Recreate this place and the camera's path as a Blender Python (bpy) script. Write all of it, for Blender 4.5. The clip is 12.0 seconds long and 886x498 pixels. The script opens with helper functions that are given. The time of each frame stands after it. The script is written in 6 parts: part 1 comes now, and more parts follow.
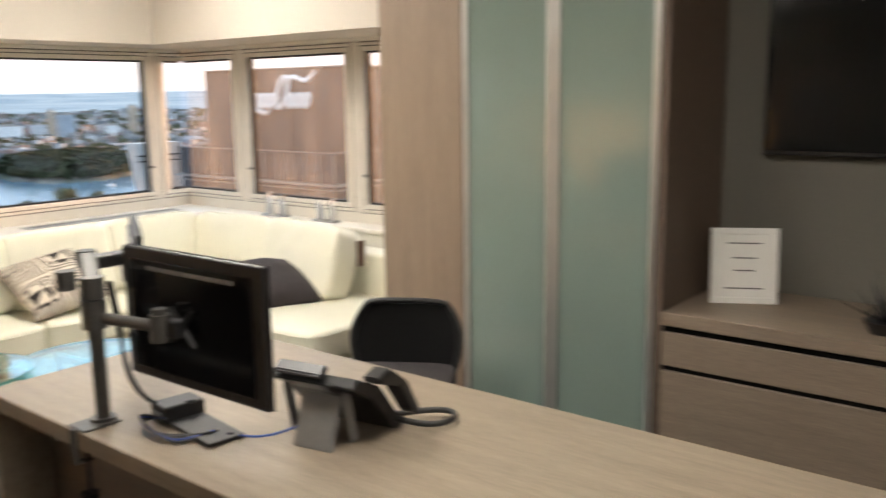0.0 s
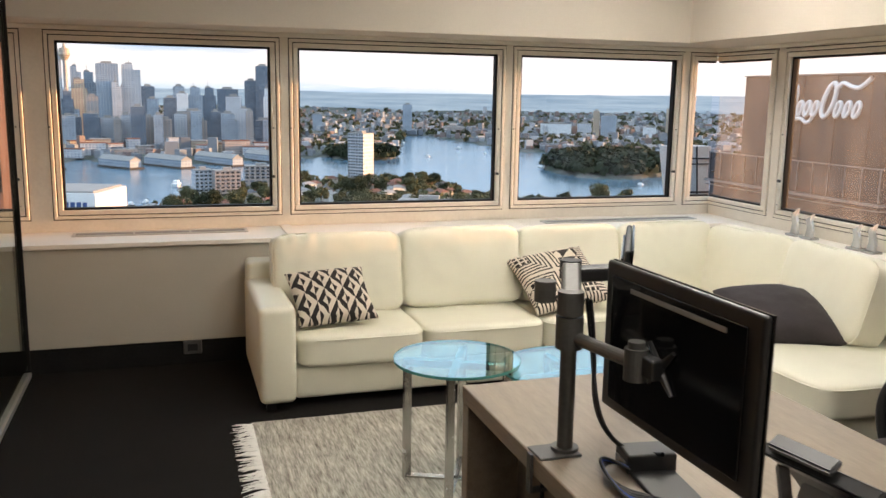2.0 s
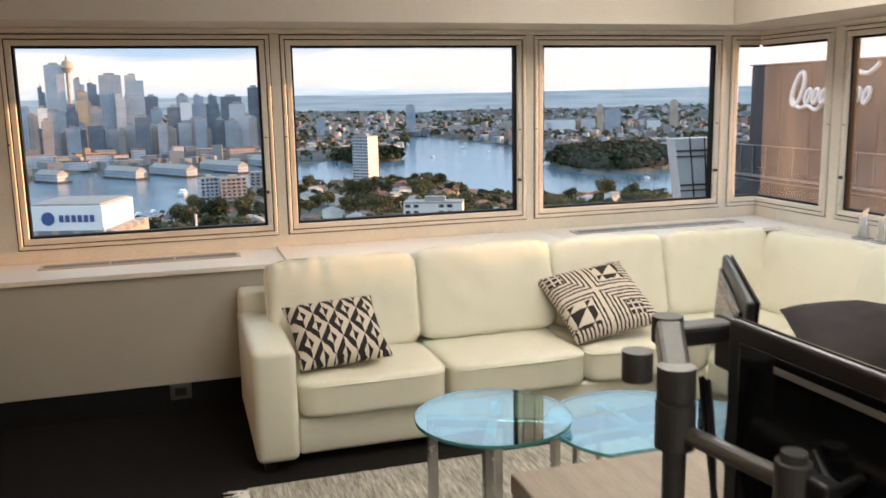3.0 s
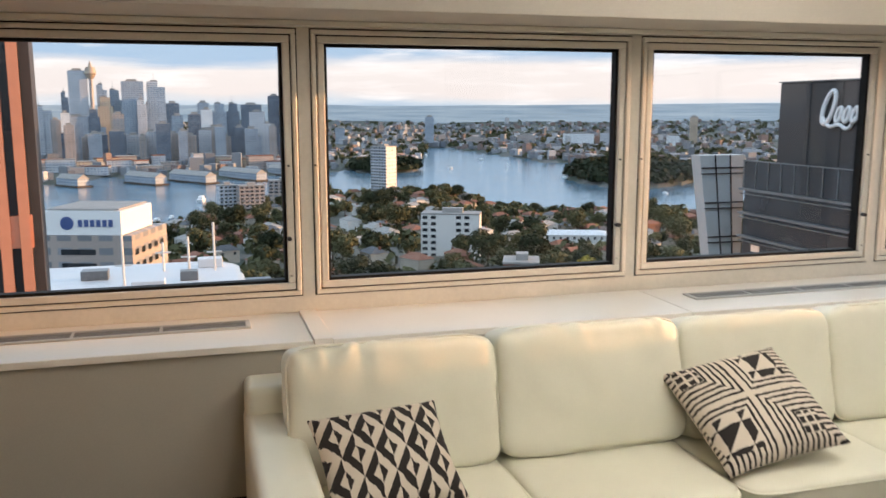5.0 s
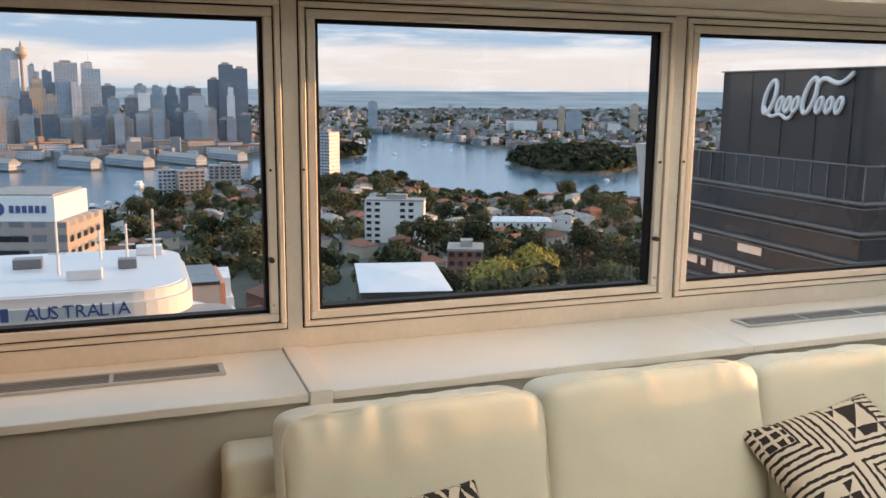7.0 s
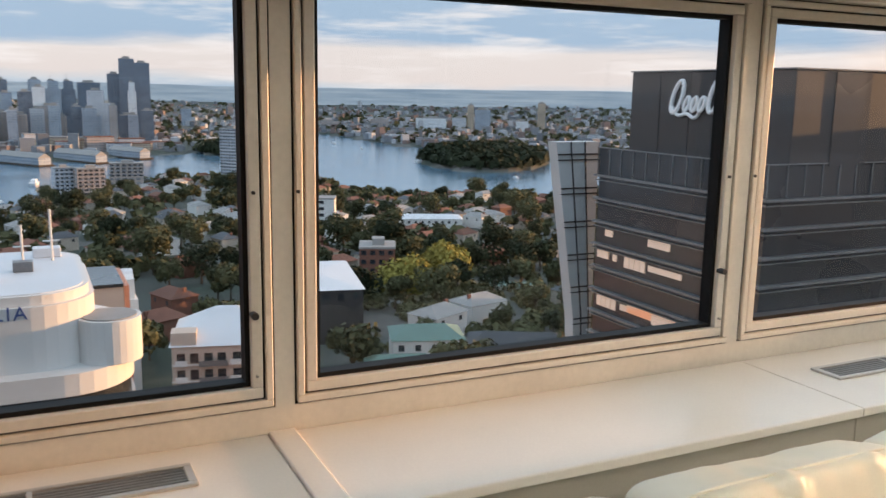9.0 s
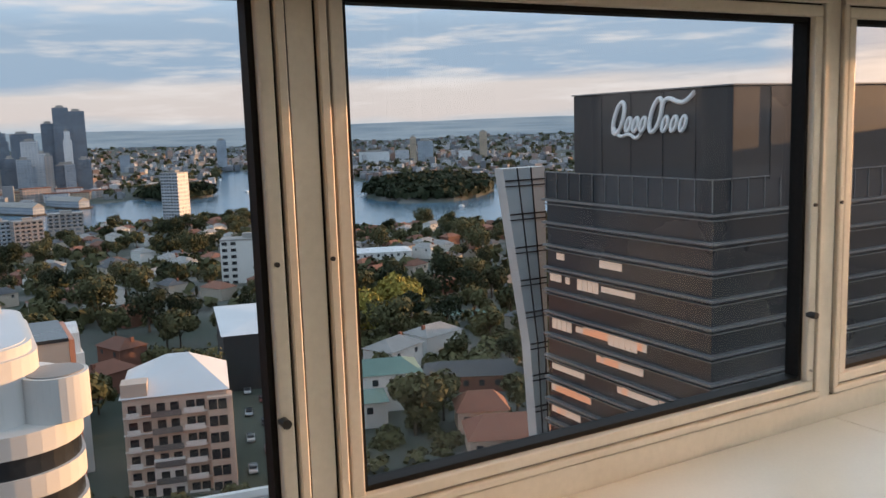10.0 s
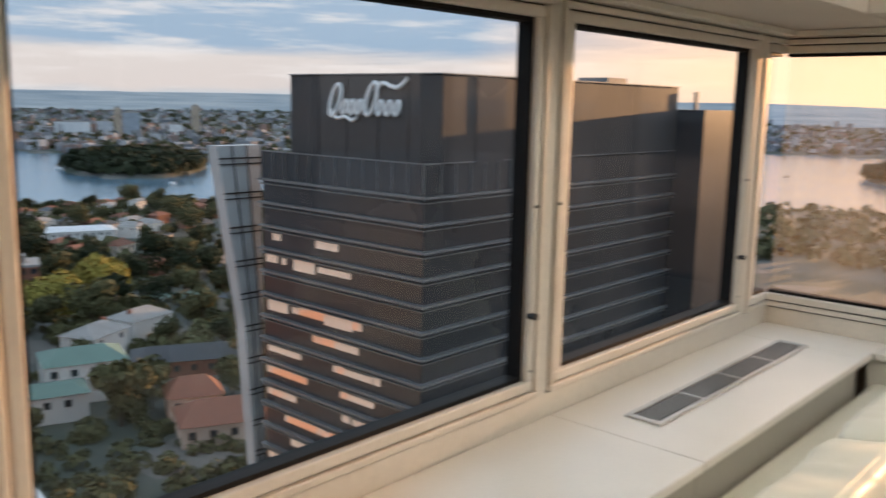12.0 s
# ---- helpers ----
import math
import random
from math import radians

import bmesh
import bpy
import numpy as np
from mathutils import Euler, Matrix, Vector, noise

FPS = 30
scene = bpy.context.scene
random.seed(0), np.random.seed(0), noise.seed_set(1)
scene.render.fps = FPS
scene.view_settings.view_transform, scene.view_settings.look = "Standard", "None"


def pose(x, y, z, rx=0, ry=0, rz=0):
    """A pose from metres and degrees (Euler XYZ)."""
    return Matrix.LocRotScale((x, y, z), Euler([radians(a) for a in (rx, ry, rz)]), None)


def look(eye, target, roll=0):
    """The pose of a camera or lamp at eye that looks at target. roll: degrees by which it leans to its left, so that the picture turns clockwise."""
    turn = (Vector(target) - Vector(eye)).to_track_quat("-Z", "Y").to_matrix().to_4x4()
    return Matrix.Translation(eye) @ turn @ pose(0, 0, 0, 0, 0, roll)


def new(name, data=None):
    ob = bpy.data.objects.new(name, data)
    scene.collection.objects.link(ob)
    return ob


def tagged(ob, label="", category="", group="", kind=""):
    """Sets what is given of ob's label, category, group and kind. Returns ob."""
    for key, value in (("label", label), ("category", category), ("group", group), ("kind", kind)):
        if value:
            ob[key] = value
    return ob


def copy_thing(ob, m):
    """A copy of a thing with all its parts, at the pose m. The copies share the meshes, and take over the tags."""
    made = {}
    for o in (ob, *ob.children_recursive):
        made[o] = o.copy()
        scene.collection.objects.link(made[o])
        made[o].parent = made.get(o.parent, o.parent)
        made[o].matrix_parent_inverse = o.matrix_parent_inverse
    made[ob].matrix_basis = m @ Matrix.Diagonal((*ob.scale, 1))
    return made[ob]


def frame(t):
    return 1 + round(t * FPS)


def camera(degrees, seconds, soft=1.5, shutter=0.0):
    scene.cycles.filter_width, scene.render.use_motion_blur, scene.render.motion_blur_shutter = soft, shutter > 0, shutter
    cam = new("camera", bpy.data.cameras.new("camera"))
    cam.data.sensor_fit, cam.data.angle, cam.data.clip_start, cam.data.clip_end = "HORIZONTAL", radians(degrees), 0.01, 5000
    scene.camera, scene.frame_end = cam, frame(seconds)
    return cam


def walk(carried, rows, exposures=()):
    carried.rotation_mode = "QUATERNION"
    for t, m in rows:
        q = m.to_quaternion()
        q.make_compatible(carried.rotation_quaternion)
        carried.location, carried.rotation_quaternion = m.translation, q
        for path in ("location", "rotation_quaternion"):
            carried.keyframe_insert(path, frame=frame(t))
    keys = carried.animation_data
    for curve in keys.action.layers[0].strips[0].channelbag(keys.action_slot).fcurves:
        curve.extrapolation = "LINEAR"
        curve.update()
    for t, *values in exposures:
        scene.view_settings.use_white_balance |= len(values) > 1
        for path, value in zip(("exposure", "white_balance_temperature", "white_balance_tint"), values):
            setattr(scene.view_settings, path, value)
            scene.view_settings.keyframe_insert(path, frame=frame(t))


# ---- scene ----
cam = camera(54.4, 12.0, shutter=0.4)
PATH = [
    (0, (-0.333, -0.13, 1.643), (1.208, 1.095, 1.287), -0.8),
    (0.5, (-0.199, -0.028, 1.63), (0.94, 1.579, 1.284), -1.4),
    (1, (-0.13, -0.016, 1.648), (0.686, 1.779, 1.314), -0.5),
    (1.5, (-0.07, 0.025, 1.638), (0.628, 1.87, 1.307), 0.9),
    (2, (-0.036, 0.204, 1.623), (0.559, 2.081, 1.277), 0.9),
    (2.5, (0.008, 0.525, 1.626), (0.664, 2.378, 1.256), 0.4),
    (3, (0.108, 0.879, 1.616), (0.686, 2.762, 1.27), -1.1),
    (3.2, (0.156, 1.019, 1.622), (0.707, 2.913, 1.292), -0.6),
    (4.8, (0.153, 2.111, 1.631), (0.736, 3.996, 1.303), -0.2),
    (5, (0.228, 2.205, 1.648), (0.772, 4.103, 1.328), -0.1),
    (5.5, (0.238, 2.446, 1.665), (0.794, 4.338, 1.328), 2.2),
    (6, (0.18, 2.734, 1.659), (0.863, 4.584, 1.328), 0.2),
    (6.5, (0.168, 2.889, 1.669), (0.813, 4.749, 1.317), -0.2),
    (7, (0.166, 2.941, 1.67), (0.833, 4.794, 1.319), 0.5),
    (7.2, (0.142, 2.972, 1.672), (0.861, 4.803, 1.313), 0.2),
    (9, (0.107, 3.807, 1.662), (0.964, 5.579, 1.308), 1.0),
    (9.5, (0.047, 4.083, 1.664), (1.011, 5.794, 1.285), 0.1),
    (10, (0.09, 4.358, 1.666), (1.056, 6.085, 1.382), -1.9),
    (10.5, (0.146, 4.515, 1.683), (1.167, 6.2, 1.341), -0.8),
    (11, (0.126, 4.591, 1.684), (1.208, 6.237, 1.338), -0.4),
    (11.5, (0.148, 4.579, 1.688), (1.364, 6.131, 1.349), -0.7),
    (12, (0.219, 4.538, 1.691), (1.687, 5.854, 1.357), 1.2),
]
walk(cam, [(t, look(eye, target, roll)) for t, eye, target, roll in PATH],
     [(0, 1.6), (0.5, 1.05), (1.0, 0.9), (2.0, 1.25), (2.5, 1.05), (3.2, 1.2), (5.5, 0.9), (7.2, 0.8), (9, 0.72), (10, 0.5), (12, 0.6)])

# ---- light ----
SUN_AZ, SUN_EL = 93.5, 3.6     # degrees from +y towards +x, and above the horizon
world = bpy.data.worlds.new("world")
scene.world = world
world.use_nodes = True
wt = world.node_tree
bg = wt.nodes["Background"]
sky = wt.nodes.new("ShaderNodeTexSky")
sky.sky_type, sky.sun_disc = "NISHITA", False
sky.sun_elevation, sky.sun_rotation = radians(SUN_EL), radians(SUN_AZ)
sky.air_density, sky.dust_density = 1.0, 1.2
coord = wt.nodes.new("ShaderNodeTexCoord")


def world_node(kind, **inputs):
    n = wt.nodes.new(kind)
    for key, v in inputs.items():
        n.inputs[key.replace("_", " ")].default_value = v
    return n


def world_math(kind, a, b_):
    n = wt.nodes.new("ShaderNodeMath")
    n.operation = kind
    for i, v in enumerate((a, b_)):
        if isinstance(v, (int, float)):
            n.inputs[i].default_value = v
        else:
            wt.links.new(v, n.inputs[i])
    return n.outputs[0]


def world_ramp(fac, stops):
    n = wt.nodes.new("ShaderNodeValToRGB")
    e = n.color_ramp.elements
    for i, (p, c) in enumerate(stops):
        el = e[i] if i < 2 else e.new(p)
        el.position, el.color = p, (*c, 1)
    wt.links.new(fac, n.inputs["Fac"])
    return n.outputs["Color"]


def world_mix(fac, c1, c2):
    n = wt.nodes.new("ShaderNodeMixRGB")
    for sock, v in zip((n.inputs["Fac"], n.inputs["Color1"], n.inputs["Color2"]), (fac, c1, c2)):
        if isinstance(v, tuple):
            sock.default_value = (*v, 1)
        else:
            wt.links.new(v, sock)
    return n.outputs["Color"]


# layered evening cloud: a pale clear strip above the horizon under grey-blue stratus with bright breaks
squash = world_node("ShaderNodeMapping", Scale=(1.5, 1.5, 13.0))
wt.links.new(coord.outputs["Generated"], squash.inputs["Vector"])
broad = world_node("ShaderNodeTexNoise", Scale=2.2, Detail=7.0, Roughness=0.55)
small = world_node("ShaderNodeTexNoise", Scale=5.0, Detail=9.0, Roughness=0.6)
for n in (broad, small):
    wt.links.new(squash.outputs["Vector"], n.inputs["Vector"])
axes = wt.nodes.new("ShaderNodeSeparateXYZ")
wt.links.new(coord.outputs["Generated"], axes.inputs[0])
ragged = world_math("MULTIPLY", world_math("SUBTRACT", broad.outputs["Fac"], 0.5), 0.05)
level = world_math("MULTIPLY", world_math("ADD", axes.outputs["Z"], ragged), 4.0)
layers = world_ramp(level, [(0.0, (2.0, 2.4, 3.05)), (1.0, (4.4, 5.4, 6.9)), (0.03, (2.9, 3.0, 3.4)), (0.075, (3.9, 3.3, 3.25)), (0.18, (4.0, 3.45, 3.4)), (0.25, (1.9, 2.4, 3.2)), (0.45, (2.0, 2.5, 3.3))])
breaks = world_ramp(small.outputs["Fac"], [(0.50, (0, 0, 0)), (0.68, (0.75, 0.75, 0.75))])
clouded = world_mix(breaks, layers, (4.6, 4.1, 4.1))
# warm towards the low sun
toward = wt.nodes.new("ShaderNodeVectorMath")
toward.operation = "DOT_PRODUCT"
toward.inputs[1].default_value = (math.sin(radians(SUN_AZ)), math.cos(radians(SUN_AZ)), 0.0)
wt.links.new(coord.outputs["Generated"], toward.inputs[0])
glow = world_ramp(toward.outputs["Value"], [(0.72, (0, 0, 0)), (1.0, (1, 1, 1))])
warmed = world_mix(glow, clouded, (8.5, 4.8, 2.6))
high = world_ramp(axes.outputs["Z"], [(0.3, (0, 0, 0)), (0.8, (0.3, 0.3, 0.3))])
wt.links.new(world_mix(high, warmed, sky.outputs["Color"]), bg.inputs["Color"])
bg.inputs["Strength"].default_value = 0.15

sun = new("sun", bpy.data.lights.new("sun", "SUN"))
sun.data.energy, sun.data.angle, sun.data.color = 5.0, radians(0.6), (1.0, 0.50, 0.22)
az, el = radians(SUN_AZ), radians(SUN_EL)
sun.matrix_world = look((math.sin(az) * 50 * math.cos(el), math.cos(az) * 50 * math.cos(el), 50 * math.sin(el)), (0, 0, 0))

# ---- helpers for meshes and materials ----


def part(name, bm, material, parent=None, label="", smooth=False):
    """Links a bmesh as one mesh object under a thing or a part."""
    me = bpy.data.meshes.new(name)
    bm.to_mesh(me)
    bm.free()
    me.materials.append(material)
    if smooth:
        for p in me.polygons:
            p.use_smooth = True
    ob = new(name, me)
    ob.parent = parent
    if label:
        ob["label"] = label
    return ob


def thing(name, label, category, group="", kind="", at=(0, 0, 0), turn=0.0):
    ob = new(name)
    ob.empty_display_size = 0.1
    ob.matrix_world = pose(*at, 0, 0, turn)
    return tagged(ob, label, category, group, kind)


def cube(bm, a, b, bevel=0.0, seg=2):
    got = bmesh.ops.create_cube(bm, size=1)["verts"]
    for v in got:
        v.co = Vector([a[i] + (v.co[i] + 0.5) * (b[i] - a[i]) for i in range(3)])
    if bevel:
        edges = list({e for v in got for e in v.link_edges})
        bmesh.ops.bevel(bm, geom=edges, offset=bevel, segments=seg, profile=0.5, affect="EDGES")
    return bm


def boxes(*spans, bevel=0.0, seg=2):
    bm = bmesh.new()
    for a, b in spans:
        cube(bm, a, b, bevel, seg)
    return bm


def box(a, b, bevel=0.0, seg=2):
    return boxes((a, b), bevel=bevel, seg=seg)


def rod(bm, a, b, r, r2=None, n=12):
    a, b = Vector(a), Vector(b)
    m = Matrix.Translation((a + b) / 2) @ (b - a).to_track_quat("Z", "Y").to_matrix().to_4x4()
    bmesh.ops.create_cone(bm, cap_ends=True, segments=n, radius1=r, radius2=r if r2 is None else r2, depth=(b - a).length, matrix=m)
    return bm


def tube(name, points, r, material, parent, label=""):
    """A round cable or bent bar along the points."""
    cu = bpy.data.curves.new(name, "CURVE")
    cu.dimensions, cu.bevel_depth, cu.bevel_resolution, cu.resolution_u = "3D", r, 3, 8
    sp = cu.splines.new("NURBS")
    sp.points.add(len(points) - 1)
    for p, q in zip(sp.points, points):
        p.co = (*q, 1)
    sp.use_endpoint_u, sp.order_u = True, 3
    tmp = bpy.data.objects.new(name, cu)
    scene.collection.objects.link(tmp)
    me = bpy.data.meshes.new_from_object(tmp.evaluated_get(bpy.context.evaluated_depsgraph_get()))
    bpy.data.objects.remove(tmp)
    bpy.data.curves.remove(cu)
    me.materials.clear()
    me.materials.append(material)
    for p in me.polygons:
        p.use_smooth = True
    ob = new(name, me)
    ob.parent = parent
    if label:
        ob["label"] = label
    return ob


def puff(size, soft=3.0, wrinkle=0.006, seed=0, n=18, pinch=0.0, scale=3.5, tuck=0.0):
    """A stuffed cushion: a superellipsoid with soft creases. Size is full width, depth, height."""
    bm = bmesh.new()
    bmesh.ops.create_cube(bm, size=2)
    bmesh.ops.subdivide_edges(bm, edges=bm.edges[:], cuts=n, use_grid_fill=True)
    for v in bm.verts:
        p = v.co.copy()
        k = (abs(p.x) ** soft + abs(p.y) ** soft + abs(p.z) ** soft) ** (1 / soft)
        p /= k
        if pinch:
            d = max(abs(p.x), abs(p.z))
            p.x *= 1 + pinch * abs(p.z) ** 3 * abs(p.x)
            p.z *= 1 + pinch * abs(p.x) ** 3 * abs(p.z)
            p.y *= 1 - 0.85 * d ** 3
        q = Vector((p.x * size[0], p.y * size[1], p.z * size[2])) / 2
        w = noise.noise(q * scale + Vector((seed * 7.1, 0, 0))) + 0.6 * noise.noise(q * scale * 2.6 + Vector((0, seed * 3.3, 0)))
        if tuck:
            # puckers running down from the top seam, and a few short folds
            top = max(0.0, q.z / size[2] * 2 - 0.55) * (1 if q.y < 0 else 0.4)
            w += top * tuck * (math.sin(q.x * 70 + 4 * noise.noise(q * 5 + Vector((seed, 0, 0)))) * max(0.0, noise.noise(q * 4 + Vector((0, seed, 0))) + 0.25))
        v.co = q + p.normalized() * w * wrinkle
    return bm


def material(name, base, rough=0.6, metal=0.0, vary=0.12, scale=8.0, fine=90.0, bump=0.05, stretch=(1, 1, 1), second=None, coat=0.0, random=0.0, specular=0.5):
    """A surface with variation at two scales, relief and uneven gloss."""
    m = bpy.data.materials.new(name)
    m.use_nodes = True
    t, b = m.node_tree, m.node_tree.nodes["Principled BSDF"]
    tc, mp = t.nodes.new("ShaderNodeTexCoord"), t.nodes.new("ShaderNodeMapping")
    mp.inputs["Scale"].default_value = stretch
    t.links.new(tc.outputs["Object"], mp.inputs["Vector"])
    n1, n2 = t.nodes.new("ShaderNodeTexNoise"), t.nodes.new("ShaderNodeTexNoise")
    n1.inputs["Scale"].default_value, n1.inputs["Detail"].default_value = scale, 5
    n2.inputs["Scale"].default_value, n2.inputs["Detail"].default_value = fine, 3
    for n in (n1, n2):
        t.links.new(mp.outputs["Vector"], n.inputs["Vector"])
    add = t.nodes.new("ShaderNodeMath")
    add.operation = "MULTIPLY_ADD"
    add.inputs[1].default_value = 0.45
    t.links.new(n2.outputs["Fac"], add.inputs[0])
    sc = t.nodes.new("ShaderNodeMath")
    sc.operation = "MULTIPLY"
    sc.inputs[1].default_value = 0.55
    t.links.new(n1.outputs["Fac"], sc.inputs[0])
    t.links.new(sc.outputs[0], add.inputs[2])
    fac = add.outputs[0]
    if random:
        info, ad = t.nodes.new("ShaderNodeObjectInfo"), t.nodes.new("ShaderNodeMath")
        ad.operation = "MULTIPLY_ADD"
        ad.inputs[1].default_value = random
        t.links.new(info.outputs["Random"], ad.inputs[0])
        t.links.new(fac, ad.inputs[2])
        sb = t.nodes.new("ShaderNodeMath")
        sb.operation = "SUBTRACT"
        sb.inputs[1].default_value = random / 2
        t.links.new(ad.outputs[0], sb.inputs[0])
        fac = sb.outputs[0]
    ramp = t.nodes.new("ShaderNodeValToRGB")
    lo = [c * (1 - vary) for c in base]
    hi = list(second) if second else [min(1, c * (1 + vary)) for c in base]
    e = ramp.color_ramp.elements
    e[0].position, e[1].position = 0.32, 0.68
    e[0].color, e[1].color = (*lo, 1), (*hi, 1)
    t.links.new(fac, ramp.inputs["Fac"])
    t.links.new(ramp.outputs["Color"], b.inputs["Base Color"])
    rr = t.nodes.new("ShaderNodeMapRange")
    rr.inputs["To Min"].default_value, rr.inputs["To Max"].default_value = max(0.02, rough - 0.08), min(1, rough + 0.08)
    t.links.new(n1.outputs["Fac"], rr.inputs["Value"])
    t.links.new(rr.outputs["Result"], b.inputs["Roughness"])
    b.inputs["Metallic"].default_value = metal
    b.inputs["Coat Weight"].default_value = coat
    b.inputs["Specular IOR Level"].default_value = specular
    if bump:
        bp = t.nodes.new("ShaderNodeBump")
        bp.inputs["Strength"].default_value, bp.inputs["Distance"].default_value = bump, 0.02
        t.links.new(add.outputs[0], bp.inputs["Height"])
        t.links.new(bp.outputs["Normal"], b.inputs["Normal"])
    return m


def clear_glass(name, tint, gloss, rough=0.0, dust_glint=0.0):
    m = bpy.data.materials.new(name)
    m.use_nodes = True
    t = m.node_tree
    t.nodes.remove(t.nodes["Principled BSDF"])
    tr, gl, mx = t.nodes.new("ShaderNodeBsdfTransparent"), t.nodes.new("ShaderNodeBsdfGlossy"), t.nodes.new("ShaderNodeMixShader")
    tr.inputs["Color"].default_value = (*tint, 1)
    gl.inputs["Roughness"].default_value = rough
    mx.inputs["Fac"].default_value = gloss
    t.links.new(tr.outputs[0], mx.inputs[1])
    t.links.new(gl.outputs[0], mx.inputs[2])
    shader = mx.outputs[0]
    if dust_glint:
        # dried salt and grime streaks that scatter the low sun; on crystal, added brightness
        du, m2 = t.nodes.new("ShaderNodeBsdfTranslucent"), t.nodes.new("ShaderNodeMixShader")
        tc, mp, ns, mr = (t.nodes.new(k) for k in ("ShaderNodeTexCoord", "ShaderNodeMapping", "ShaderNodeTexNoise", "ShaderNodeMapRange"))
        du.inputs["Color"].default_value = (0.8, 0.78, 0.74, 1)
        mp.inputs["Scale"].default_value = (1.4, 1.4, 0.5)
        ns.inputs["Scale"].default_value, ns.inputs["Detail"].default_value = 2.5, 6
        mr.inputs["From Min"].default_value, mr.inputs["From Max"].default_value = 0.3, 0.7
        mr.inputs["To Min"].default_value, mr.inputs["To Max"].default_value = dust_glint * 0.5, dust_glint * 1.5
        t.links.new(tc.outputs["Object"], mp.inputs["Vector"])
        t.links.new(mp.outputs["Vector"], ns.inputs["Vector"])
        t.links.new(ns.outputs["Fac"], mr.inputs["Value"])
        t.links.new(mr.outputs["Result"], m2.inputs["Fac"])
        t.links.new(shader, m2.inputs[1])
        t.links.new(du.outputs[0], m2.inputs[2])
        shader = m2.outputs[0]
    t.links.new(shader, t.nodes["Material Output"].inputs["Surface"])
    return m


def lamp_material(name, color, strength):
    m = bpy.data.materials.new(name)
    m.use_nodes = True
    b = m.node_tree.nodes["Principled BSDF"]
    b.inputs["Base Color"].default_value = (*color, 1)
    b.inputs["Emission Color"].default_value = (*color, 1)
    b.inputs["Emission Strength"].default_value = strength
    return m


def facade(name, wall, glass, bay, storey, open_=0.5, rough=0.5):
    """A far tower's skin: rows of windows at their real size."""
    m = bpy.data.materials.new(name)
    m.use_nodes = True
    t, b = m.node_tree, m.node_tree.nodes["Principled BSDF"]
    tc, sp, ad, cb = (t.nodes.new(k) for k in ("ShaderNodeTexCoord", "ShaderNodeSeparateXYZ", "ShaderNodeMath", "ShaderNodeCombineXYZ"))
    t.links.new(tc.outputs["Object"], sp.inputs[0])
    t.links.new(sp.outputs["X"], ad.inputs[0])
    t.links.new(sp.outputs["Y"], ad.inputs[1])
    t.links.new(ad.outputs[0], cb.inputs["X"])
    t.links.new(sp.outputs["Z"], cb.inputs["Y"])
    br = t.nodes.new("ShaderNodeTexBrick")
    br.offset = 0.0
    br.inputs["Scale"].default_value = 1.0
    br.inputs["Brick Width"].default_value, br.inputs["Row Height"].default_value = bay, storey
    br.inputs["Mortar Size"].default_value, br.inputs["Mortar Smooth"].default_value = min(bay, storey) * (1 - open_) / 2, 0.2
    br.inputs["Mortar"].default_value = (*wall, 1)
    br.inputs["Color1"].default_value = (*glass, 1)
    br.inputs["Color2"].default_value = (*[min(1, g * 1.7) for g in glass], 1)
    t.links.new(cb.outputs[0], br.inputs["Vector"])
    ns, mx = t.nodes.new("ShaderNodeTexNoise"), t.nodes.new("ShaderNodeMixRGB")
    ns.inputs["Scale"].default_value = 0.03
    mx.blend_type = "OVERLAY"
    mx.inputs["Fac"].default_value = 0.35
    t.links.new(tc.outputs["Object"], ns.inputs["Vector"])
    t.links.new(br.outputs["Color"], mx.inputs["Color1"])
    t.links.new(ns.outputs["Fac"], mx.inputs["Color2"])
    t.links.new(mx.outputs[0], b.inputs["Base Color"])
    b.inputs["Roughness"].default_value = rough
    return m


# ---- materials ----
PAINT = material("warm_white_paint", (0.72, 0.69, 0.61), 0.55, vary=0.05, scale=3, fine=140, bump=0.03)
PAINT_WALL = material("beige_wall_paint", (0.58, 0.53, 0.46), 0.75, vary=0.05, scale=2, fine=160, bump=0.05)
# a darker version of PAINT, for the north ledge front only
PAINT_FRONT = material("darker_panel_paint", (0.44, 0.41, 0.345), 0.6, vary=0.05, scale=3, fine=140, bump=0.03)
FRAME = material("cream_window_paint", (0.66, 0.61, 0.53), 0.45, vary=0.07, scale=6, fine=60, bump=0.03)
LEDGE = material("white_ledge_laminate", (0.80, 0.75, 0.67), 0.32, vary=0.04, scale=4, fine=120, bump=0.01)
CEIL = material("ceiling_paint", (0.75, 0.73, 0.68), 0.8, vary=0.04, scale=2)
BLACK = material("black_gasket", (0.012, 0.012, 0.012), 0.6, vary=0.3, bump=0, specular=0.12)
CARPET = material("charcoal_carpet", (0.010, 0.009, 0.0085), 0.95, vary=0.4, scale=5, fine=260, bump=0.5, specular=0.15)
LEATHER = material("ivory_leather", (0.72, 0.70, 0.575), 0.42, vary=0.05, scale=5, fine=320, bump=0.08)
OAK = material("greyed_oak_laminate", (0.285, 0.23, 0.172), 0.42, vary=0.22, scale=3, fine=26, bump=0.04, stretch=(9, 0.7, 9))
WALNUT = material("taupe_wood_panel", (0.27, 0.20, 0.145), 0.5, vary=0.18, scale=3, fine=24, bump=0.04, stretch=(9, 9, 0.7))
WALNUT_H = material("taupe_wood_drawer", (0.25, 0.195, 0.145), 0.5, vary=0.18, scale=3, fine=24, bump=0.04, stretch=(9, 0.7, 9))
